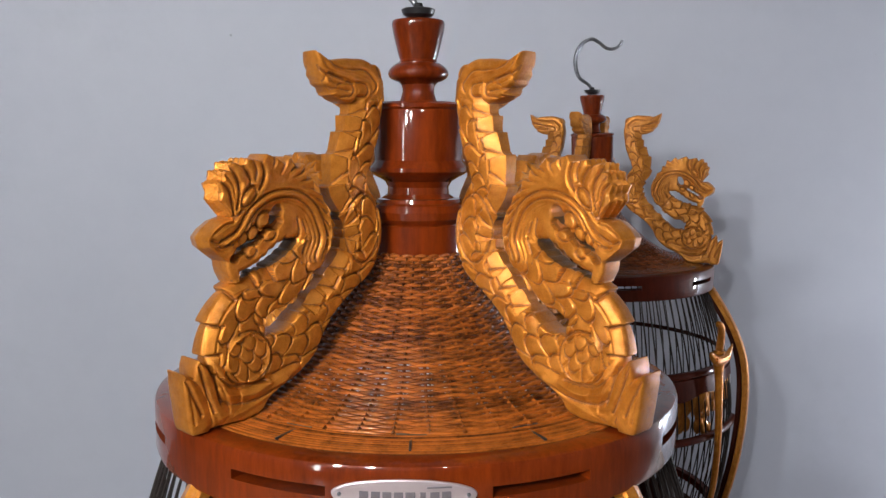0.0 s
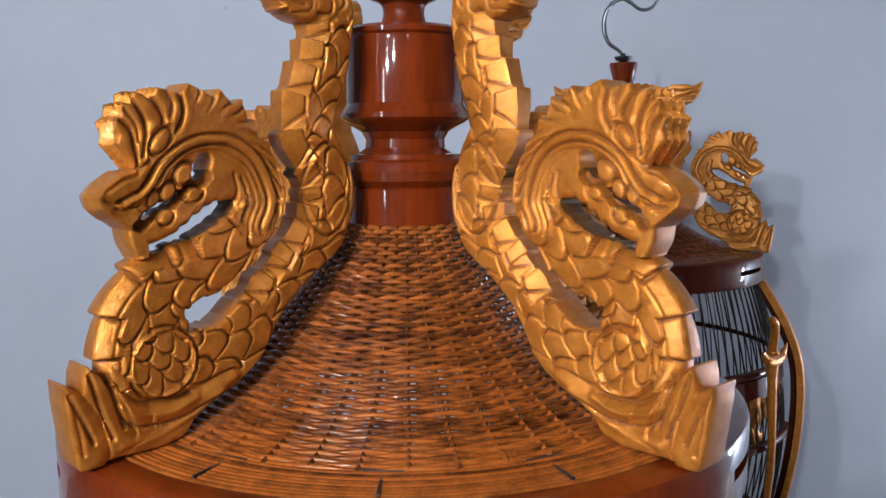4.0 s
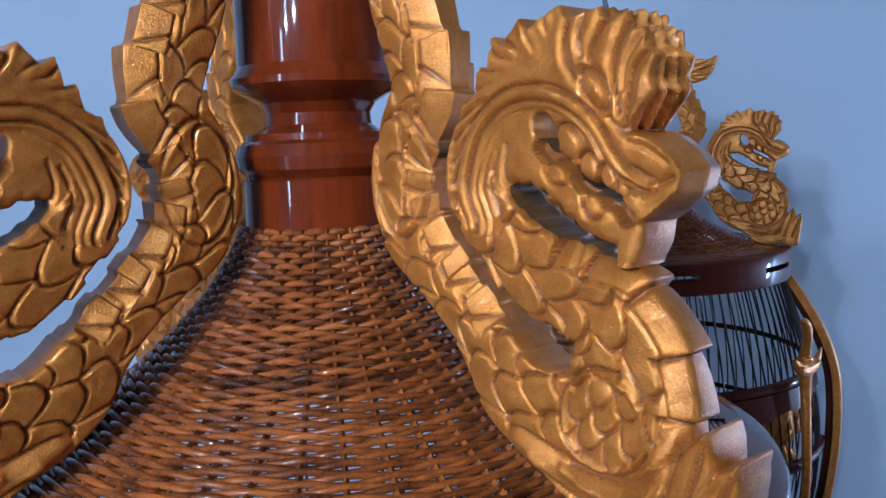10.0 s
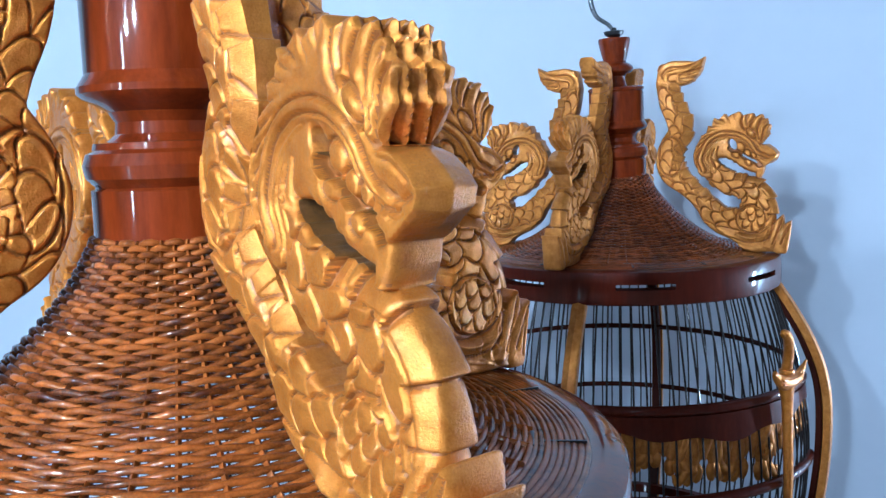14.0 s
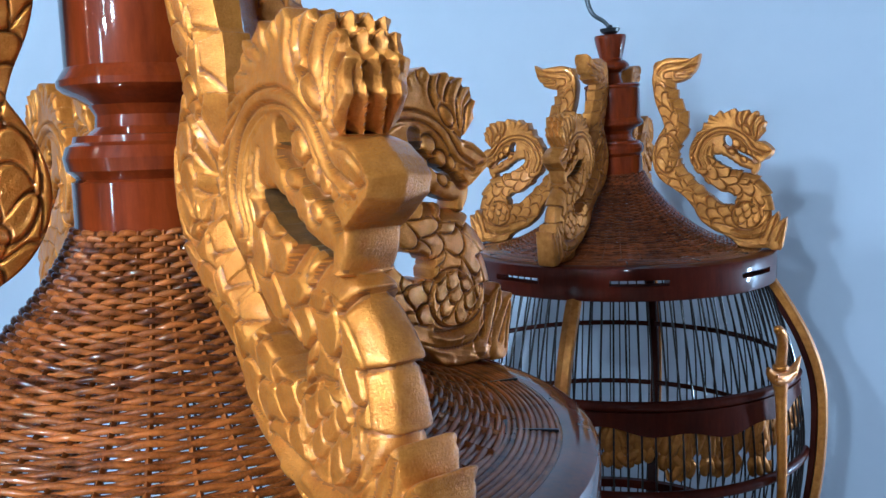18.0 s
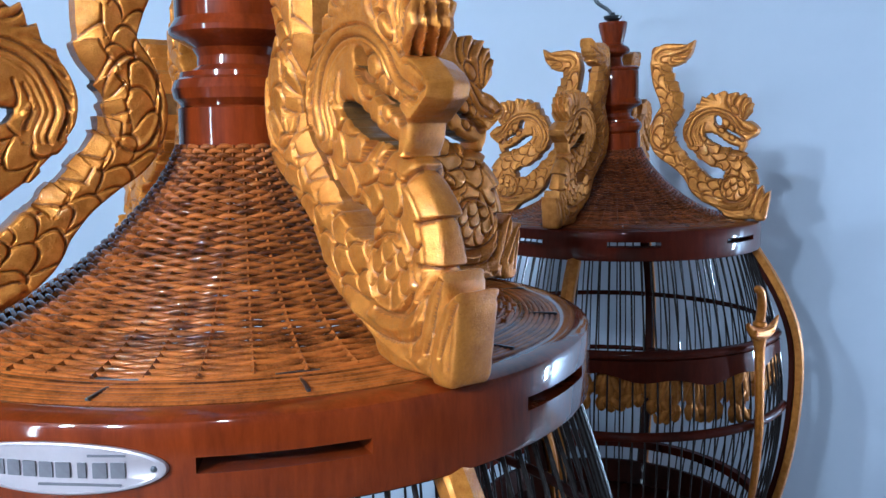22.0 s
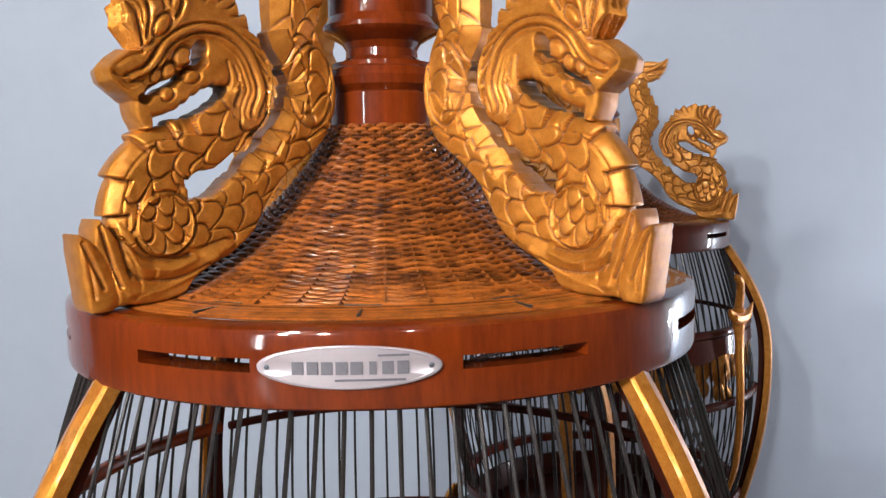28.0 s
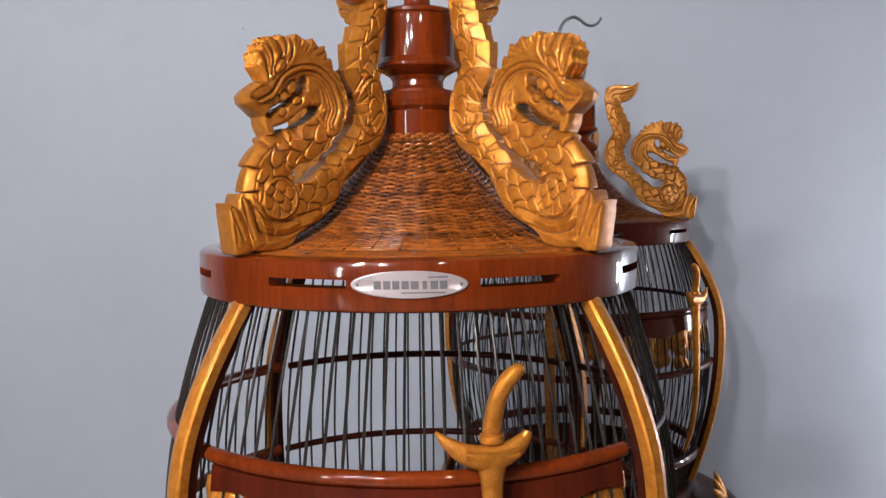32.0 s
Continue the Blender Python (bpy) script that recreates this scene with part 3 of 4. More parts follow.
    verts = np.concatenate([np.stack([X[used], -Y, Z[used]], 1), np.stack([X[used], Y, Z[used]], 1)]) * MM
    faces = [tuple(q) for q in quad.tolist()] + [tuple(q) for q in (quad[:, ::-1] + count).tolist()]
    # walls; those of forelock and snout are carved too: locks side by side, a ridge down the nose
    out = np.zeros((count, 2))
    for a, b in rim_edges.tolist():
        turn = np.array([flat_z[b] - flat_z[a], flat_x[a] - flat_x[b]])
        out[a] += turn
        out[b] += turn
    out /= np.maximum(np.hypot(out[:, 0], out[:, 1]), 1e-6)[:, None]
    carved = {k for k in rim_edges[:, 0].tolist() if (flat_x[k] > 147 and 122 < flat_z[k]) or (flat_x[k] > 160 and 99 < flat_z[k] <= 122)}
    rows, extra, walls = {}, [], []
    for k in sorted(carved):
        row = [k]
        fade = min(1.0, max(0.0, (flat_x[k] - 147) / 8)) if flat_z[k] > 122 else min(1.0, (flat_x[k] - 160) / 6, (flat_z[k] - 99) / 4)
        for m in range(1, 18):
            u = m / 9 - 1
            if flat_z[k] > 122:
                ramp = (1.35 * u + 0.30 + 0.045 * (flat_z[k] - 135) + 0.02 * (flat_x[k] - 160)) % 1.0
                rise = fade * (4.0 * min(ramp / 0.62, (1 - ramp) / 0.38) - 3.0) * min(1.0, 5 * (1 - abs(u)))
            else:
                rise = fade * 2.0 * (1 - abs(u))
            row.append(2 * count + len(extra))
            extra.append((flat_x[k] + rise * out[k, 0], u * Y[k], flat_z[k] + rise * out[k, 1]))
        rows[k] = row + [k + count]
    if extra:
        verts = np.concatenate([verts, np.array(extra) * MM])
    for a, b in rim_edges.tolist():
        if a in rows and b in rows:
            walls += [(rows[b][m], rows[a][m], rows[a][m + 1], rows[b][m + 1]) for m in range(18)]
        else:
            walls.append((b, a, a + count, b + count))
    faces += walls
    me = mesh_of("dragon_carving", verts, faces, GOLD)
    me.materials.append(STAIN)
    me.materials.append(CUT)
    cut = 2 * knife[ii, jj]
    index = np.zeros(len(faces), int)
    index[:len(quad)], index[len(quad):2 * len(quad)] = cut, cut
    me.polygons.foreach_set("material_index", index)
    # sawn walls inside the gaps took little gold
    first = len(faces) - len(walls)
    for k, (a, *_) in enumerate(walls):
        x, z = verts[a][0] / MM, verts[a][2] / MM
        if 72 < x < 150 and 44 < z < 126 and 128 - 0.75 * (x - 60) < z < 121:
            me.polygons[first + k].material_index = 1
    bm = bmesh.new()
    bm.from_mesh(me)
    bmesh.ops.remove_doubles(bm, verts=[v for v in bm.verts if v.is_valid], dist=0.00015)
    bm.to_mesh(me)
    bm.free()
    return sharp(me, 42)

# ---- room ----
ROOM = dict(left=-2.6, right=1.75, back=0.97, front=-6.5, top=3.1)


def structure(name, me, label, category):
    return tagged(piece(name, me), label, category, kind="structure")


T = 0.12
FLOOR_Z = RIM - 0.648
structure("floor", box("floor", (ROOM["left"] - T, ROOM["front"] - T, FLOOR_Z - 0.1), (ROOM["right"] + T, ROOM["back"] + T, FLOOR_Z), FLOOR), "unseen dark brown floor, keeps light from below low", "floor")
structure("ceiling", box("ceiling", (ROOM["left"] - T, ROOM["front"] - T, ROOM["top"]), (ROOM["right"] + T, ROOM["back"] + T, ROOM["top"] + 0.1), DUSK), "unseen brown ceiling, dark to cut bounce light", "ceiling")
structure("wall_north", box("wall_north", (ROOM["left"], ROOM["back"], FLOOR_Z), (ROOM["right"], ROOM["back"] + T, ROOM["top"]), WALL), "smooth pale blue-grey painted wall behind the cages", "wall")
structure("wall_south", box("wall_south", (ROOM["left"], ROOM["front"] - T, FLOOR_Z), (ROOM["right"], ROOM["front"], ROOM["top"]), DUSK), "unseen brown wall, dark to cut bounce light", "wall")


def wall_with_window(name, number, x0, x1, y0, y1, z0, z1, mat, label):
    """A side wall in four blocks round a window's opening."""
    top, low = ROOM["top"], FLOOR_Z
    bm = bmesh.new()
    for lo, hi in (((x0, ROOM["front"] - T, low), (x1, y0, top)), ((x0, y1, low), (x1, ROOM["back"] + T, top)), ((x0, y0, low), (x1, y1, z0)), ((x0, y0, z1), (x1, y1, top))):
        for v in bmesh.ops.create_cube(bm, size=1.0)["verts"]:
            v.co = Vector([lo[i] + (v.co[i] + 0.5) * (hi[i] - lo[i]) for i in range(3)])
    me = bpy.data.meshes.new(name)
    bm.to_mesh(me)
    bm.free()
    me.materials.append(mat)
    structure(name, me, label, "wall")
    win = tagged(new("window_%d" % number), "white-framed window with clear panes", "window", kind="structure")
    win.location = ((x0 + x1) / 2, (y0 + y1) / 2, (z0 + z1) / 2)
    w, h = (y1 - y0) / 2, (z1 - z0) / 2
    for lo, hi in (((-0.03, -w, -h), (0.03, -w + 0.04, h)), ((-0.03, w - 0.04, -h), (0.03, w, h)), ((-0.03, -w + 0.04, -h), (0.03, w - 0.04, -h + 0.04)), ((-0.03, -w + 0.04, h - 0.04), (0.03, w - 0.04, h))):
        piece("window_frame", box("window_frame", lo, hi, WHITE, 0.003), win)
    pane = piece("pane", box("pane", (-0.003, -w + 0.04, -h + 0.04), (0.003, w - 0.04, h - 0.04), GLASS), win)
    pane.visible_shadow = False


wall_with_window("wall_east", 1, ROOM["right"], ROOM["right"] + T, 0.62, 0.94, 0.10, 0.95, DUSK, "plain brown wall with a window")
wall_with_window("wall_west", 2, ROOM["left"] - T, ROOM["left"], -3.72, -3.08, 0.45, 1.85, DUSK, "plain brown wall with a window")

# ---- the bird cage ----
BODY = [(0.172, -0.033), (0.186, -0.075), (0.200, -0.125), (0.209, -0.175), (0.212, -0.225), (0.208, -0.285), (0.198, -0.345), (0.181, -0.405), (0.174, -0.432)]
SLOTS = [(-33, -14), (14, 33)]


def body_radius(z):
    zs = [-b for _, b in BODY]
    return float(np.interp(-z, zs, [a for a, _ in BODY]))


def rim_mesh():
    """The wooden hoop under the roof, pierced by narrow slots in every quarter."""
    section = [(0.1805, -0.0310), (0.1805, -0.0185), (0.1805, -0.0128), (0.1805, -0.0030), (0.1795, -0.0010), (0.1770, 0.0004), (0.1690, 0.0012), (0.1655, 0.0008), (0.1645, -0.0012), (0.1640, -0.0050), (0.1640, -0.0128), (0.1640, -0.0185), (0.1640, -0.0330), (0.1660, -0.0345), (0.1780, -0.0345), (0.1798, -0.0333)]
    n, verts, faces = len(section), [], []
    cut = [any(lo <= (((a + 45) % 90) - 45) + 0.5 <= hi for lo, hi in SLOTS) for a in range(360)]
    for a in range(360):
        az = radians(a)
        verts += [(r * math.sin(az), -r * math.cos(az), z) for r, z in section]
    for a in range(360):
        b = (a + 1) % 360
        for k in range(n):
            l = (k + 1) % n
            if cut[a] and k in (1, 10):
                continue
            faces.append((a * n + k, b * n + k, b * n + l, a * n + l))
        if cut[a]:
            faces.append((a * n + 1, b * n + 1, b * n + 11, a * n + 11))
            faces.append((a * n + 2, a * n + 10, b * n + 10, b * n + 2))
        if cut[a] and not cut[a - 1]:
            faces.append((a * n + 1, a * n + 11, a * n + 10, a * n + 2))
        if cut[a] and not cut[b]:
            faces.append((b * n + 1, b * n + 2, b * n + 10, b * n + 11))
    return sharp(mesh_of("rim", verts, faces, WOOD), 30)


ROOF = spline([(0.0315, 0.090), (0.037, 0.079), (0.045, 0.067), (0.056, 0.0545), (0.069, 0.0420), (0.085, 0.0290), (0.104, 0.0170), (0.124, 0.0080), (0.1425, 0.0030)], 20)


STAKES = 44


def strand_meshes():
    """Rows of split cane, each going in front of and behind the stakes in turn."""
    arc = np.concatenate([[0], np.cumsum(np.hypot(*np.diff(ROOF, axis=0).T))])
    rows, stakes, out = int(arc[-1] / 0.0023), STAKES, []
    slope = np.gradient(ROOF, axis=0)
    slope /= np.hypot(*slope.T)[:, None]
    for k in range(rows):
        at = (k + 0.5) * arc[-1] / rows
        r, z = np.interp(at, arc, ROOF[:, 0]), np.interp(at, arc, ROOF[:, 1])
        tr, tz = np.interp(at, arc, slope[:, 0]), np.interp(at, arc, slope[:, 1])
        nr, nz = -tz, tr
        steps = stakes * 5
        a = np.linspace(0, 2 * math.pi, steps, endpoint=False)
        wave = np.sin(a * stakes / 2 + math.pi * (k % 2))
        wave = np.sign(wave) * np.abs(wave) ** 0.75
        lift = 0.0012 * (1 - 0.5 * (k / rows) ** 3) * wave + 0.0003 * np.array([noise.noise((math.cos(x) * 9, math.sin(x) * 9, k * 1.7)) for x in a])
        slip = 0.00045 * np.array([noise.noise((math.cos(x) * 7 + 40, math.sin(x) * 7, k * 2.3)) for x in a])
        slip = 0.6 * slip + 0.00010 * np.cos(a * stakes / 2 + math.pi * (k % 2))
        rr, zz = r + nr * lift + tr * slip, z + nz * lift + tz * slip
        ring = np.stack([rr * np.sin(a), -rr * np.cos(a), zz], 1)
        normal = np.stack([nr * np.sin(a), -nr * np.cos(a), np.full(steps, nz)], 1)
        out.append(sweep("strand", ring, 0.00132, RATTAN, 8, 0.95, normal, True))
    return out


def binding_meshes():
    """Plain canes laid side by side between the weave and the wooden hoop."""
    out = []
    for k in range(9):
        r, z = 0.1432 + 0.0026 * k, 0.0026 - 0.00022 * k
        a = np.linspace(0, 2 * math.pi, 144, endpoint=False)
        wob = np.array([noise.noise((math.cos(x) * 5, math.sin(x) * 5, 30 + k * 1.9)) for x in a])
        ring = np.stack([(r + 0.0003 * wob) * np.sin(a), -(r + 0.0003 * wob) * np.cos(a), z + 0.00025 * np.roll(wob, 9)], 1)
        out.append(sweep("binding_cane", ring, 0.00145, RATTAN, 8, 0.7, (0, 0, 1), True))
    return out


def stake_mesh():
    line = [(r - 0.0003, 0.0, z - 0.0004) for r, z in ROOF[::4]]
    return sweep("stake", line, np.linspace(0.0014, 0.0024, len(line)), RATTAN, 6, 0.6, (0, 1, 0))


def arch(profile, wide, deep, mat, name):
    """A bowed rib: a rounded bar along (radius, height) points, with a raised middle edge."""
    line = spline(profile, 10)
    tang = np.gradient(line, axis=0)
    tang /= np.hypot(*tang.T)[:, None]
    section = [(-1.0, -1.0), (-1.0, 0.25), (-0.82, 0.62), (0.0, 1.0), (0.82, 0.62), (1.0, 0.25), (1.0, -1.0)]
    n, verts, faces = len(section), [], []
    for (r, z), (tr, tz) in zip(line, tang):
        for u, w in section:
            verts.append((r - tz * w * deep / 2, u * wide / 2, z + tr * w * deep / 2))
    for i in range(len(line) - 1):
        for k in range(n):
            l = (k + 1) % n
            faces.append((i * n + k, i * n + l, (i + 1) * n + l, (i + 1) * n + k))
    faces += [tuple(range(n))[::-1], tuple((len(line) - 1) * n + k for k in range(n))]
    me = mesh_of(name, verts, faces, mat)
    bm = bmesh.new()
    bm.from_mesh(me)
    bmesh.ops.recalc_face_normals(bm, faces=bm.faces)
    bm.to_mesh(me)
    bm.free()
    return sharp(me, 30)


def hoop(name, r, z, high, deep, mat, steps=128):
    p = [(r - deep / 2, z - high / 2), (r + deep / 2 - 0.002, z - high / 2), (r + deep / 2, z - high / 4), (r + deep / 2, z + high / 4), (r + deep / 2 - 0.002, z + high / 2), (r - deep / 2, z + high / 2)]
    return lathe(name, p, mat, steps, True)


def quarter(name, r, z, high, deep, mat):
    """A quarter of a rail, between two ribs; its middle lies on local +x."""
    a = np.radians(np.linspace(-44, 44, 40))
    line = np.stack([r * np.cos(a), r * np.sin(a), np.full(40, z)], 1)
    out = np.stack([np.cos(a), np.sin(a), np.zeros(40)], 1)
    return sweep(name, line, high / 2, mat, 10, deep / high, out)


def apron_mesh():
    """A thin curved board under the rail, deeper in its middle with a wavy lower edge."""
    verts, faces, n = [], [], 61
    for i in range(n):
        a = radians(-42 + 84 * i / (n - 1))
        drop = 0.016 + 0.010 * math.cos(a * 2.1) ** 2 + 0.003 * math.cos(a * 16)
        for r, z in ((0.2030, -0.140), (0.2085, -0.140), (0.2085 + drop * 0.1, -0.140 - drop), (0.2030 + drop * 0.1, -0.140 - drop)):
            verts.append((r * math.cos(a), r * math.sin(a), z))
    for i in range(n - 1):
        for k in range(4):
            l = (k + 1) % 4
            faces.append((i * 4 + k, i * 4 + l, i * 4 + 4 + l, i * 4 + 4 + k))
    faces += [(3, 2, 1, 0), tuple(4 * (n - 1) + k for k in range(4))]
    return sharp(mesh_of("apron", verts, faces, MAROON), 30)


def scroll_mesh(seed, deep):
    """One length of pierced leaf carving, hanging under a rail; x is outwards, y along, z down from 0."""
    rnd = random.Random(seed)
    bm = bmesh.new()

    def stroke(points, thick):
        line = spline(points, 5)
        n = len(line)
        me = sweep("curl", line, np.interp(np.linspace(0, 1, n), [0, 0.35, 1], [0.7 * thick, thick, 0.35 * thick]), GOLD, 7, 0.8, (1, 0, 0))
        bm.from_mesh(me)
        bpy.data.meshes.remove(me)

    for k in range(4):
        y, turn = -0.042 + 0.028 * k + rnd.uniform(-0.002, 0.002), 1 if k % 2 else -1
        low = deep * (1.0 + rnd.uniform(-0.12, 0.12))
        # a C-scroll, open in its middle
        loop = []
        for i in range(13):
            a = i / 12.0
            r = 0.0125 * (1 - 0.55 * a)
            loop.append((0.001 + 0.003 * a, y + turn * r * math.sin(0.3 + 6.6 * a), low * (-0.020 - 1.25 * r * math.cos(0.3 + 6.6 * a))))
        stroke(loop, 0.0058)
        # leaves fanning down from it
        for lean, length, thick in ((-0.9, 0.026, 0.0060), (-0.35, 0.034, 0.0068), (0.25, 0.036, 0.0066), (0.8, 0.027, 0.0058)):
            stroke([(0.001, y + 0.003 * lean, -0.004), (0.003, y + 0.008 * lean, -0.4 * length * low), (0.004, y + 0.014 * lean, -0.75 * length * low), (0.001, y + 0.017 * lean + 0.004 * turn, -length * low)], thick)
        for i in range(3):
            a = 0.9 * i - 0.9
            stroke([(0.002, y + 0.002 * i, -0.026 * low), (0.005, y + 0.009 * math.sin(a), -0.032 * low), (0.004, y + turn * 0.006 + 0.014 * math.sin(a), -0.037 * low - 0.004 * math.cos(a)), (0.001, y + turn * 0.010 + 0.012 * math.sin(a), -0.033 * low)], 0.0052)
        stroke([(0, y + turn * 0.014, 0.0), (0.003, y + turn * 0.012, -0.010), (0.002, y + turn * 0.016, -0.019 * low)], 0.0046)
    # the rail of wood from which the leaves are cut
    rows = []
    for i in range(45):
        y = -0.056 + 0.112 * i / 44
        low = -0.008 - 0.003 * math.cos(y * 250 + seed)
        rows.append([bm.verts.new(c) for c in ((-0.003, y, 0.002), (0.001, y, 0.002), (0.001, y, low), (-0.003, y, low))])
    for a, b in zip(rows, rows[1:]):
        for k in range(4):
            bm.faces.new((a[k], b[k], b[(k + 1) % 4], a[(k + 1) % 4]))
    bm.faces.new(rows[0])
    bm.faces.new(rows[-1][::-1])
    bmesh.ops.recalc_face_normals(bm, faces=bm.faces)
    me = bpy.data.meshes.new("carved_panel")
    bm.to_mesh(me)
    bm.free()
    me.materials.append(GOLD)
    return sharp(me, 50)


def handle_mesh_parts(parent, hand):
    """A sword-shaped latch: curved grip, crescent guard, collar and a long tapered sheath."""
    flip = np.array([1.0, hand, 1.0])
    grip = spline([(0.004, 0.0, -0.100, 0.0060), (0.006, 0.001, -0.088, 0.0058), (0.008, 0.0035, -0.076, 0.0056), (0.010, 0.009, -0.066, 0.0054), (0.010, 0.015, -0.061, 0.0046), (0.010, 0.0185, -0.062, 0.0026)], 8)
    piece("grip", sweep("grip", grip[:, :3] * flip, grip[:, 3], GOLD, 14, 0.9, (1, 0, 0)), parent)
    piece("collar", lathe("collar", rounded([(0.0, -0.1065), (0.0072, -0.1060), (0.0082, -0.1030), (0.0070, -0.1000), (0.0, -0.0995)], 1), GOLD, 24), parent, m=pose(0.004, 0, 0))
    guard = spline([(0.004, -0.035, -0.097, 0.0010), (0.005, -0.027, -0.1045, 0.0042), (0.006, -0.015, -0.112, 0.0070), (0.006, 0.0, -0.1145, 0.0084), (0.006, 0.012, -0.111, 0.0070), (0.005, 0.020, -0.105, 0.0048), (0.005, 0.023, -0.100, 0.0028)], 8)
    piece("guard", sweep("guard", guard[:, :3] * flip, guard[:, 3], GOLD, 14, 0.7, (1, 0, 0)), parent)
    for k in (0, 1):
        band = [(0.0105, y, -0.1105 - 0.0042 * k + 8.5 * y * y) for y in np.linspace(-0.018, 0.016, 12)]
        piece("moulding", sweep("moulding", np.array(band) * flip, 0.0014, GOLD, 6, 1.0, (1, 0, 0)), parent)
    sheath = spline([(0.004, 0.0, -0.119, 0.0095), (0.005, 0.0, -0.133, 0.0070), (0.006, 0.0, -0.16, 0.0062), (0.008, 0.001, -0.23, 0.0056), (0.004, 0.004, -0.30, 0.0048), (-0.008, 0.006, -0.345, 0.0028)], 8)
    piece("sheath", sweep("sheath", sheath[:, :3] * flip, sheath[:, 3], GOLD, 14, 0.8, (1, 0, 0)), parent)


def bird_cage():
    cage = tagged(new("bird_cage"), "round lacquered bird cage, woven cane roof, gilded dragon carvings", "bird cage", "bird cages")
    cage.matrix_basis = pose(0, 0, RIM)

    # turned finial
    drum = [(0.0, 0.1925), (0.0300, 0.1925), (0.0322, 0.1910), (0.0322, 0.1885), (0.0308, 0.1872), (0.0314, 0.1850), (0.0314, 0.1530), (0.0330, 0.1505), (0.0346, 0.1480), (0.0346, 0.1455), (0.0325, 0.1435), (0.0285, 0.1415), (0.0235, 0.1385), (0.0212, 0.1345), (0.0216, 0.1300), (0.0255, 0.1270), (0.0300, 0.1265), (0.0305, 0.1240), (0.0330, 0.1225), (0.0345, 0.1180), (0.0335, 0.1130), (0.0310, 0.1105), (0.0300, 0.1095), (0.0318, 0.1085), (0.0320, 0.0890), (0.0300, 0.0880), (0.0, 0.0880)]
    post = piece("post", lathe("post", drum, WOOD, 96, degrees=28), cage, "red-brown lacquered turned post")
    vase = rounded([(0.0, 0.2485), (0.0160, 0.2485), (0.0172, 0.2465), (0.0166, 0.2410), (0.0132, 0.2260), (0.0116, 0.2205), (0.0150, 0.2190), (0.0192, 0.2150), (0.0196, 0.2110), (0.0170, 0.2080), (0.0112, 0.2060), (0.0100, 0.2010), (0.0112, 0.1960), (0.0125, 0.1926), (0.0, 0.1926)], 1)
    piece("vase_turning", lathe("vase_turning", [(r * 1.07, z) for r, z in vase], WOOD, 64, degrees=28), post)
    piece("cup", lathe("cup", [(0.0, 0.2490), (0.0055, 0.2490), (0.0105, 0.2520), (0.0118, 0.2555), (0.0108, 0.2562), (0.0060, 0.2550), (0.0035, 0.2570), (0.0028, 0.2600), (0.0, 0.2600)], BLACK, 32), post, "black plastic cup")
    hk = spline([(0.0, 0, 0.2560), (-0.006, 0, 0.2640), (-0.0190, 0, 0.2740), (-0.0245, 0, 0.2900), (-0.0235, 0, 0.3080), (-0.0150, 0, 0.3230), (-0.0010, 0, 0.3295), (0.0100, 0, 0.3245), (0.0200, 0, 0.3165), (0.0300, 0, 0.3145), (0.0395, 0, 0.3185), (0.0450, 0, 0.3265)], 8)
    piece("hook", sweep("hook", hk, np.interp(np.linspace(0, 1, len(hk)), [0, 0.3, 1], [0.0020, 0.0030, 0.0021]), STEEL, 10, 1.0, (0, 1, 0)), post, "bent grey steel wire hook", pose(0, 0, 0, 0, 0, HOOK_TURN))

    # woven roof
    roof = piece("roof", lathe("roof", [(r - 0.0030, z - 0.0030) for r, z in ROOF[::40]], DARK, 8), cage, "concave roof of woven brown cane")
    roof.data.clear_geometry()
    for me in STRANDS:
        piece("strand", me, roof)
    for k in range(STAKES):
        piece("stake", STAKE, roof, m=about(360 / STAKES * (k + 0.5)))
    for me in BINDING:
        piece("binding_cane", me, roof)
    for az in (0, 27.0, -27.0, 62, -62, 90, -90, 118, -118, 152.5, -152.5, 180):
        piece("peg", PEG, roof, m=about(az, 0.1475, 0.0026))

    rim = piece("rim", RIM_MESH, cage, "glossy red-brown wooden hoop with slots")

    for az, me in ((-44, DRAGON_STEEP), (45, DRAGON), (135, DRAGON), (-135, DRAGON)):
        piece("dragon", me, cage, "gold-painted carved wooden dragon", about(az))
    for az in (-45, 45, 135, -135):
        rib = piece("rib", RIB, cage, "gold-painted bowed wooden rib", about(az))
        piece("lining", LINING, rib)
    for k in range(96):
        piece("wire", WIRE_MESH, cage, m=about(360 / 96 * (k + 0.5)))
    for q in (0, 3, 1, 2):
        for r, z in ((0.204, -0.135), (0.213, -0.224)):
            me = quarter("rail", r, z, 0.011, 0.011, WOOD) if q in (0, 3) else quarter("rail", r - 0.003, z, 0.007, 0.006, DARK)
            piece("rail", me, cage, "red-brown wooden rail" if q in (0, 3) else "thin dark rail", about(q * 90))
    piece("rail", hoop("rail", 0.192, -0.372, 0.012, 0.012, WOOD), cage)
    piece("apron", APRON, cage, "dark maroon wooden apron", about(0))
    for q in (0,):
        for k, az in enumerate((-28, 0, 28)):
            piece("carved_panel", SCROLLS[k], cage, "pierced gold leaf carving", about(q * 90 + az, 0.1955, -0.150))
    base = piece("base", lathe("base", rounded([(0.0, -0.426), (0.176, -0.426), (0.190, -0.432), (0.196, -0.446), (0.215, -0.456), (0.262, -0.468), (0.270, -0.480), (0.270, -0.505), (0.256, -0.518), (0.250, -0.560), (0.268, -0.600), (0.268, -0.64), (0.0, -0.64)], 1), DARK, 96), cage, "dark lacquered round wooden base")
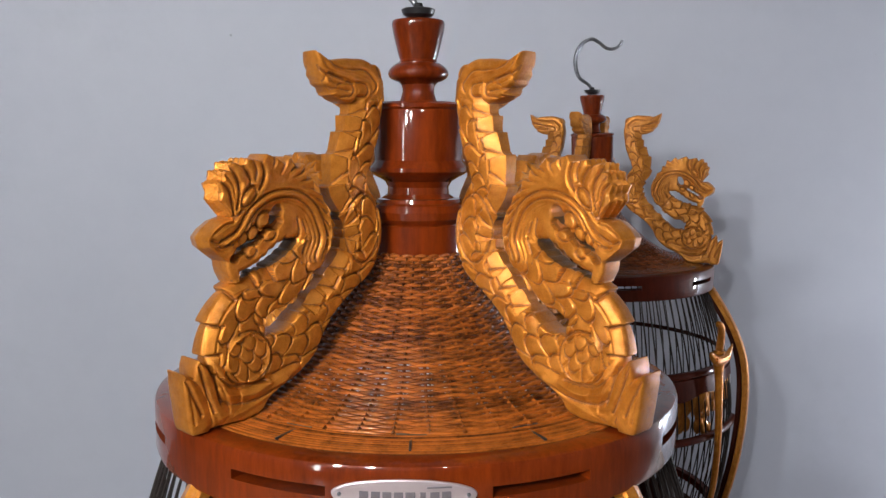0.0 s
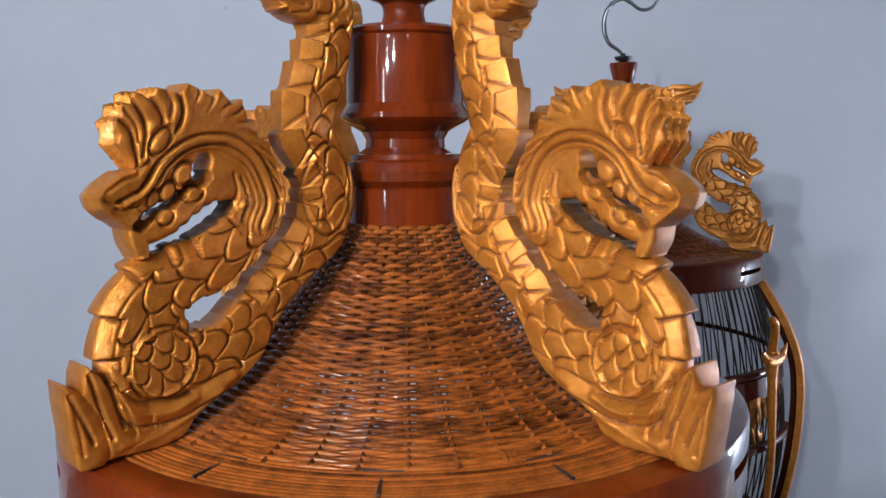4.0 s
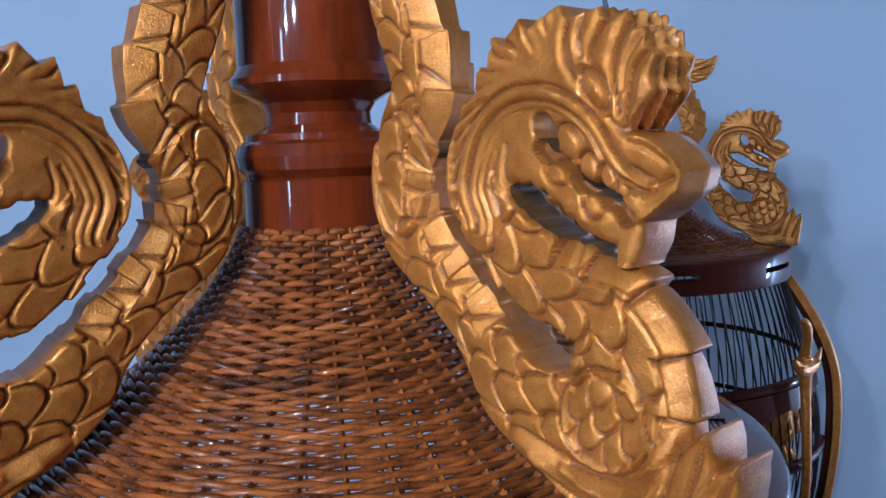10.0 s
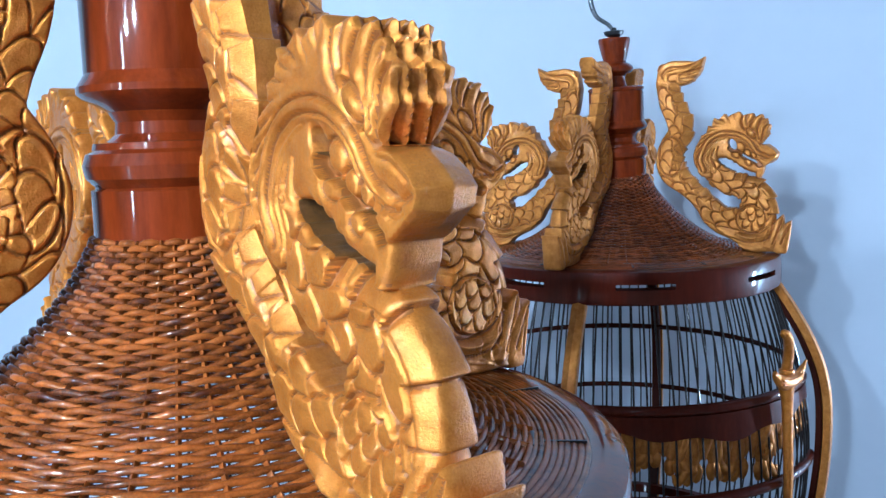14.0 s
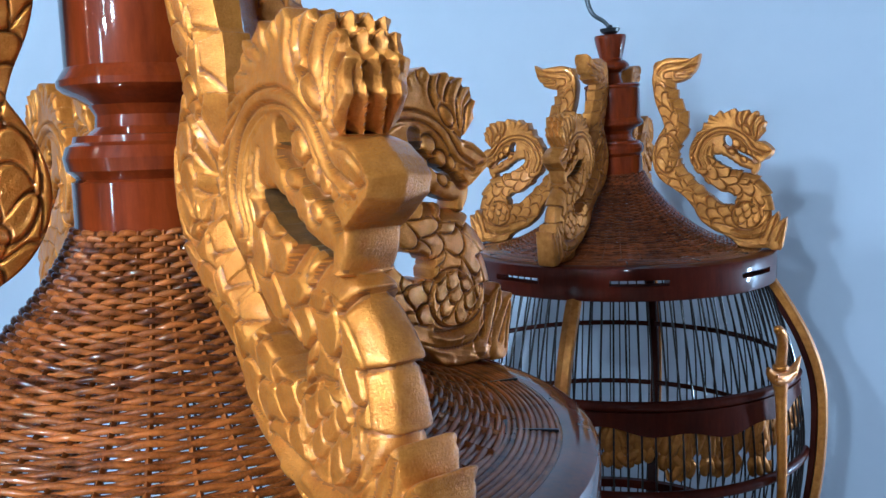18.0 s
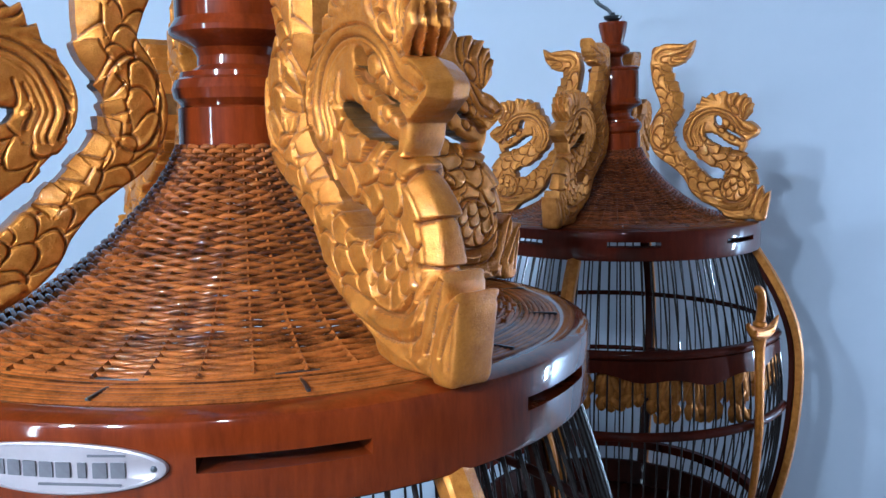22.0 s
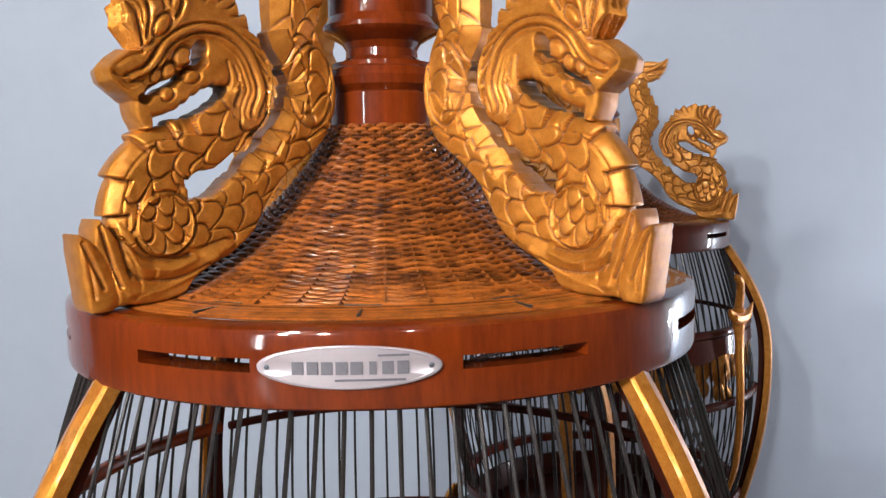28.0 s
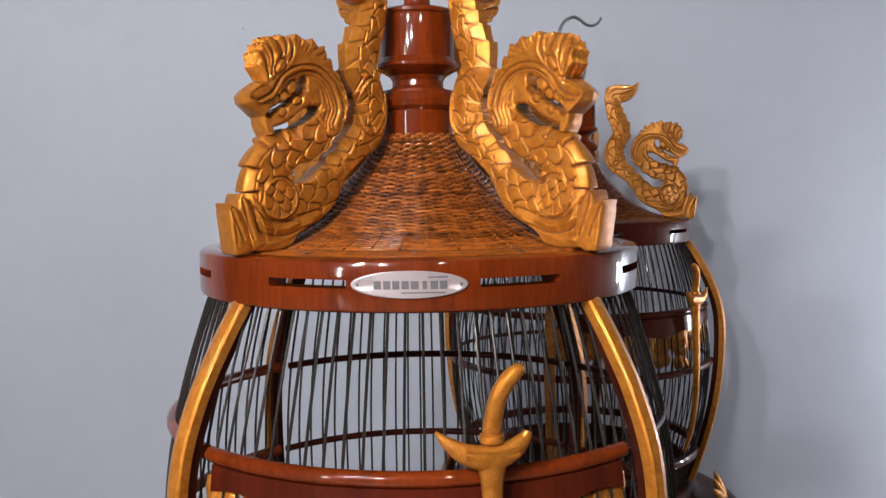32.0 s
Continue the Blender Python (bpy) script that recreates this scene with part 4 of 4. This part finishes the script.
    for az in (-45, 45, 135, -135):
        piece("corner_carving", CORNER, base, "gold-painted carved leaf", about(az))
    return cage


def corner_mesh():
    bm = bmesh.new()
    for turn, tip, fat in ((-1, 0.030, 0.010), (1, 0.030, 0.010), (0, 0.045, 0.012), (-0.5, 0.040, 0.010), (0.5, 0.040, 0.010)):
        line = spline([(0.236, turn * 0.004, -0.462, fat), (0.232, turn * 0.020, -0.453 + tip * 0.35, fat * 0.95), (0.226, turn * 0.036, -0.453 + tip * 0.75, fat * 0.6), (0.221, turn * 0.043, -0.453 + tip, 0.001)], 6)
        me = sweep("leaf", line[:, :3], line[:, 3], GOLD, 8, 0.7, (1, 0, 0))
        bm.from_mesh(me)
        bpy.data.meshes.remove(me)
    me = bpy.data.meshes.new("corner_carving")
    bm.to_mesh(me)
    bm.free()
    me.materials.append(GOLD)
    return me


def peg_mesh():
    """A dark T-shaped joint in the cane at the foot of the roof."""
    bm = bmesh.new()
    for lo, hi in (((-0.0045, -0.0006, -0.0012), (0.0165, 0.0006, 0.0003)), ((-0.0062, -0.0085, -0.0012), (-0.0046, 0.0085, 0.0014))):
        for v in bmesh.ops.create_cube(bm, size=1.0)["verts"]:
            v.co = Vector([lo[i] + (v.co[i] + 0.5) * (hi[i] - lo[i]) for i in range(3)])
    me = bpy.data.meshes.new("peg")
    bm.to_mesh(me)
    bm.free()
    me.materials.append(BLACK)
    return me


HOOK_TURN = -26
STRANDS = strand_meshes()
STAKE = stake_mesh()
BINDING = binding_meshes()
PEG = peg_mesh()
RIM_MESH = rim_mesh()
DRAGON = dragon_mesh()
DRAGON_STEEP = DRAGON.copy()  # one carving stands a little steeper than the rest
DRAGON_STEEP.transform(Matrix.Shear("XY", 4, (-0.022, 0.0)))
RIB = arch([(0.176, -0.034), (0.193, -0.060), (0.212, -0.095), (0.226, -0.135), (0.231, -0.18), (0.229, -0.24), (0.220, -0.305), (0.204, -0.370), (0.186, -0.425)], 0.0150, 0.010, GOLD, "rib")
LINING = arch([(0.171, -0.034), (0.187, -0.063), (0.205, -0.098), (0.218, -0.137), (0.2225, -0.18), (0.2205, -0.24), (0.212, -0.305), (0.197, -0.365), (0.179, -0.425)], 0.011, 0.008, DARK, "lining")
WIRE_MESH = sweep("wire", [(r, 0, z) for r, z in spline(BODY, 3)], 0.0011, WIRE, 6, 1.0, (0, 1, 0))
APRON = apron_mesh()
SCROLLS = [scroll_mesh(3 + k, deep) for k, deep in enumerate((1.15, 1.65, 1.05))]
CORNER = corner_mesh()

cage = bird_cage()
second = copy_thing(cage, pose(0.246, 0.698, RIM - 0.008, 0, 0, 26))
tagged(second, "round lacquered bird cage, shade in its colours, gilded dragon carvings", "bird cage", "bird cages")


def shade_colours(ob):
    """The second cage takes darker copies on gold, hoop, rails and cane: shade put into colour."""
    for child in ob.children:
        kind = child.name.split(".")[0]
        if child.data and child.data.materials and child.data.materials[0] == GOLD:
            child.material_slots[0].link = "OBJECT"
            child.material_slots[0].material = SHADED_GOLD
        if kind in ("rim", "rail", "apron") and child.data.materials[0] == WOOD or kind in ("strand", "stake", "binding_cane"):
            child.material_slots[0].link = "OBJECT"
            child.material_slots[0].material = SHADED_CANE if kind in ("strand", "stake", "binding_cane") else MAROON
        if kind in ("rim", "rail", "apron", "roof"):
            tagged(child, {"rim": "glossy wooden hoop with slots, shade in its colour", "rail": "dark wooden rail", "apron": "maroon wooden apron", "roof": "concave roof of woven cane, shade in its colour"}[kind])
        shade_colours(child)


shade_colours(second)
for child in second.children:
    if child.name.startswith("post"):
        child.matrix_basis = pose(0.002, 0, 0, 1.2, -2.6, 0)
for child, az in zip([c for c in second.children if c.name.startswith("dragon")], (-53, 45, 135, -137)):
    child.matrix_basis = about(az)
piece("skirt", lathe("skirt", [(body_radius(z) - 0.004, z) for z in np.linspace(-0.395, -0.430, 8)] + [(body_radius(z) - 0.010, z) for z in np.linspace(-0.430, -0.395, 8)], DARK, 96, True), second, "dark lacquered lower wall")
tub = tagged(piece("plastic_tub", lathe("plastic_tub", rounded([(0.0, 0.0), (0.050, 0.0), (0.054, 0.006), (0.062, 0.112), (0.066, 0.116), (0.063, 0.119), (0.059, 0.114), (0.050, 0.010), (0.0, 0.006)], 1), BLUE, 48), m=pose(-0.055, 0.095, RIM - 0.426)), "small blue plastic tub on the floor of the cage", "tub")


def name_plate(parent):
    """An oval metal plate pinned to the rim, bowed with it; its lettering stands as plain bars."""
    verts, faces, n = [], [], 48
    R = 0.1812
    for ring, (grow, out) in enumerate(((1.0, 0.0), (0.985, 0.0011), (0.93, 0.0014), (0.90, 0.0009), (0.5, 0.0009), (0.0, 0.0009))):
        for i in range(n):
            a = 2 * math.pi * i / n
            az, z = radians(-0.8 + 12.1 * grow * math.cos(a)), -0.0156 + 0.0090 * grow * math.sin(a)
            verts.append(((R + out) * math.sin(az), -(R + out) * math.cos(az), z))
    for k in range(5):
        for i in range(n):
            j = (i + 1) % n
            faces.append((k * n + i, k * n + j, (k + 1) * n + j, (k + 1) * n + i))
    plate = piece("name_plate", sharp(mesh_of("name_plate", verts, faces, PLATE), 40), parent, "oval satin metal plate with grey lettering")
    for az in (-11.4, 9.8):
        piece("rivet", lathe("rivet", [(0.0, 0.0012), (0.0008, 0.0010), (0.0012, 0.0)], STEEL, 16), plate, m=about(az, R + 0.0008, -0.0156) @ pose(0, 0, 0, 0, 90, 0))
    x = -8.0
    for wide, gap in ((1.5, 0.45), (1.45, 0.4), (1.45, 0.4), (1.5, 0.35), (1.6, 0.8), (0.9, 0.7), (1.5, 0.4), (1.5, 0.4)):
        bar = box("bar", (-0.0002, -radians(wide / 2) * R, -0.0026), (0.0004, radians(wide / 2) * R, 0.0026), GREY)
        piece("bar", bar, plate, m=about(x + wide / 2, R + 0.0010, -0.0158))
        x += wide + gap
    for az, wide, z in ((5.0, 4.0, -0.0108), (2.0, 9.0, -0.0207)):
        piece("bar", box("bar", (-0.0002, -radians(wide / 2) * R, -0.0004), (0.0003, radians(wide / 2) * R, 0.0004), GREY), plate, m=about(az, R + 0.0010, z))


name_plate(cage)


def sword_latch(parent, az, hand):
    latch = tagged(new("sword_latch"), "gold-painted sword-shaped door latch")
    latch.parent = parent
    latch.matrix_basis = about(az, 0.216, -0.003)
    handle_mesh_parts(latch, hand)


sword_latch(cage, 12.5, 1.0)
sword_latch(second, 16.5, -1.0)
piece("foot_ring", lathe("foot_ring", [(0.225, -0.648), (0.262, -0.648), (0.264, -0.644), (0.262, -0.640), (0.225, -0.640)], DARK, 96, True), cage)

# ---- lamps ----


def ceiling_lamp(at):
    body = tagged(new("ceiling_lamp"), "white round bulb on a plain holder under the ceiling", "lamp")
    body.location = at
    piece("cord", sweep("cord", [(0, 0, 0.14), (0, 0, 0.6), (0, 0, ROOM["top"] - at[2])], 0.003, BLACK, 8, 1.0, (0, 1, 0)), body)
    piece("holder", lathe("holder", rounded([(0.0, 0.15), (0.045, 0.15), (0.045, 0.13), (0.020, 0.12), (0.018, 0.07), (0.0, 0.07)], 1), WHITE, 32), body)


for at, _, _ in BULBS:
    ceiling_lamp(at)
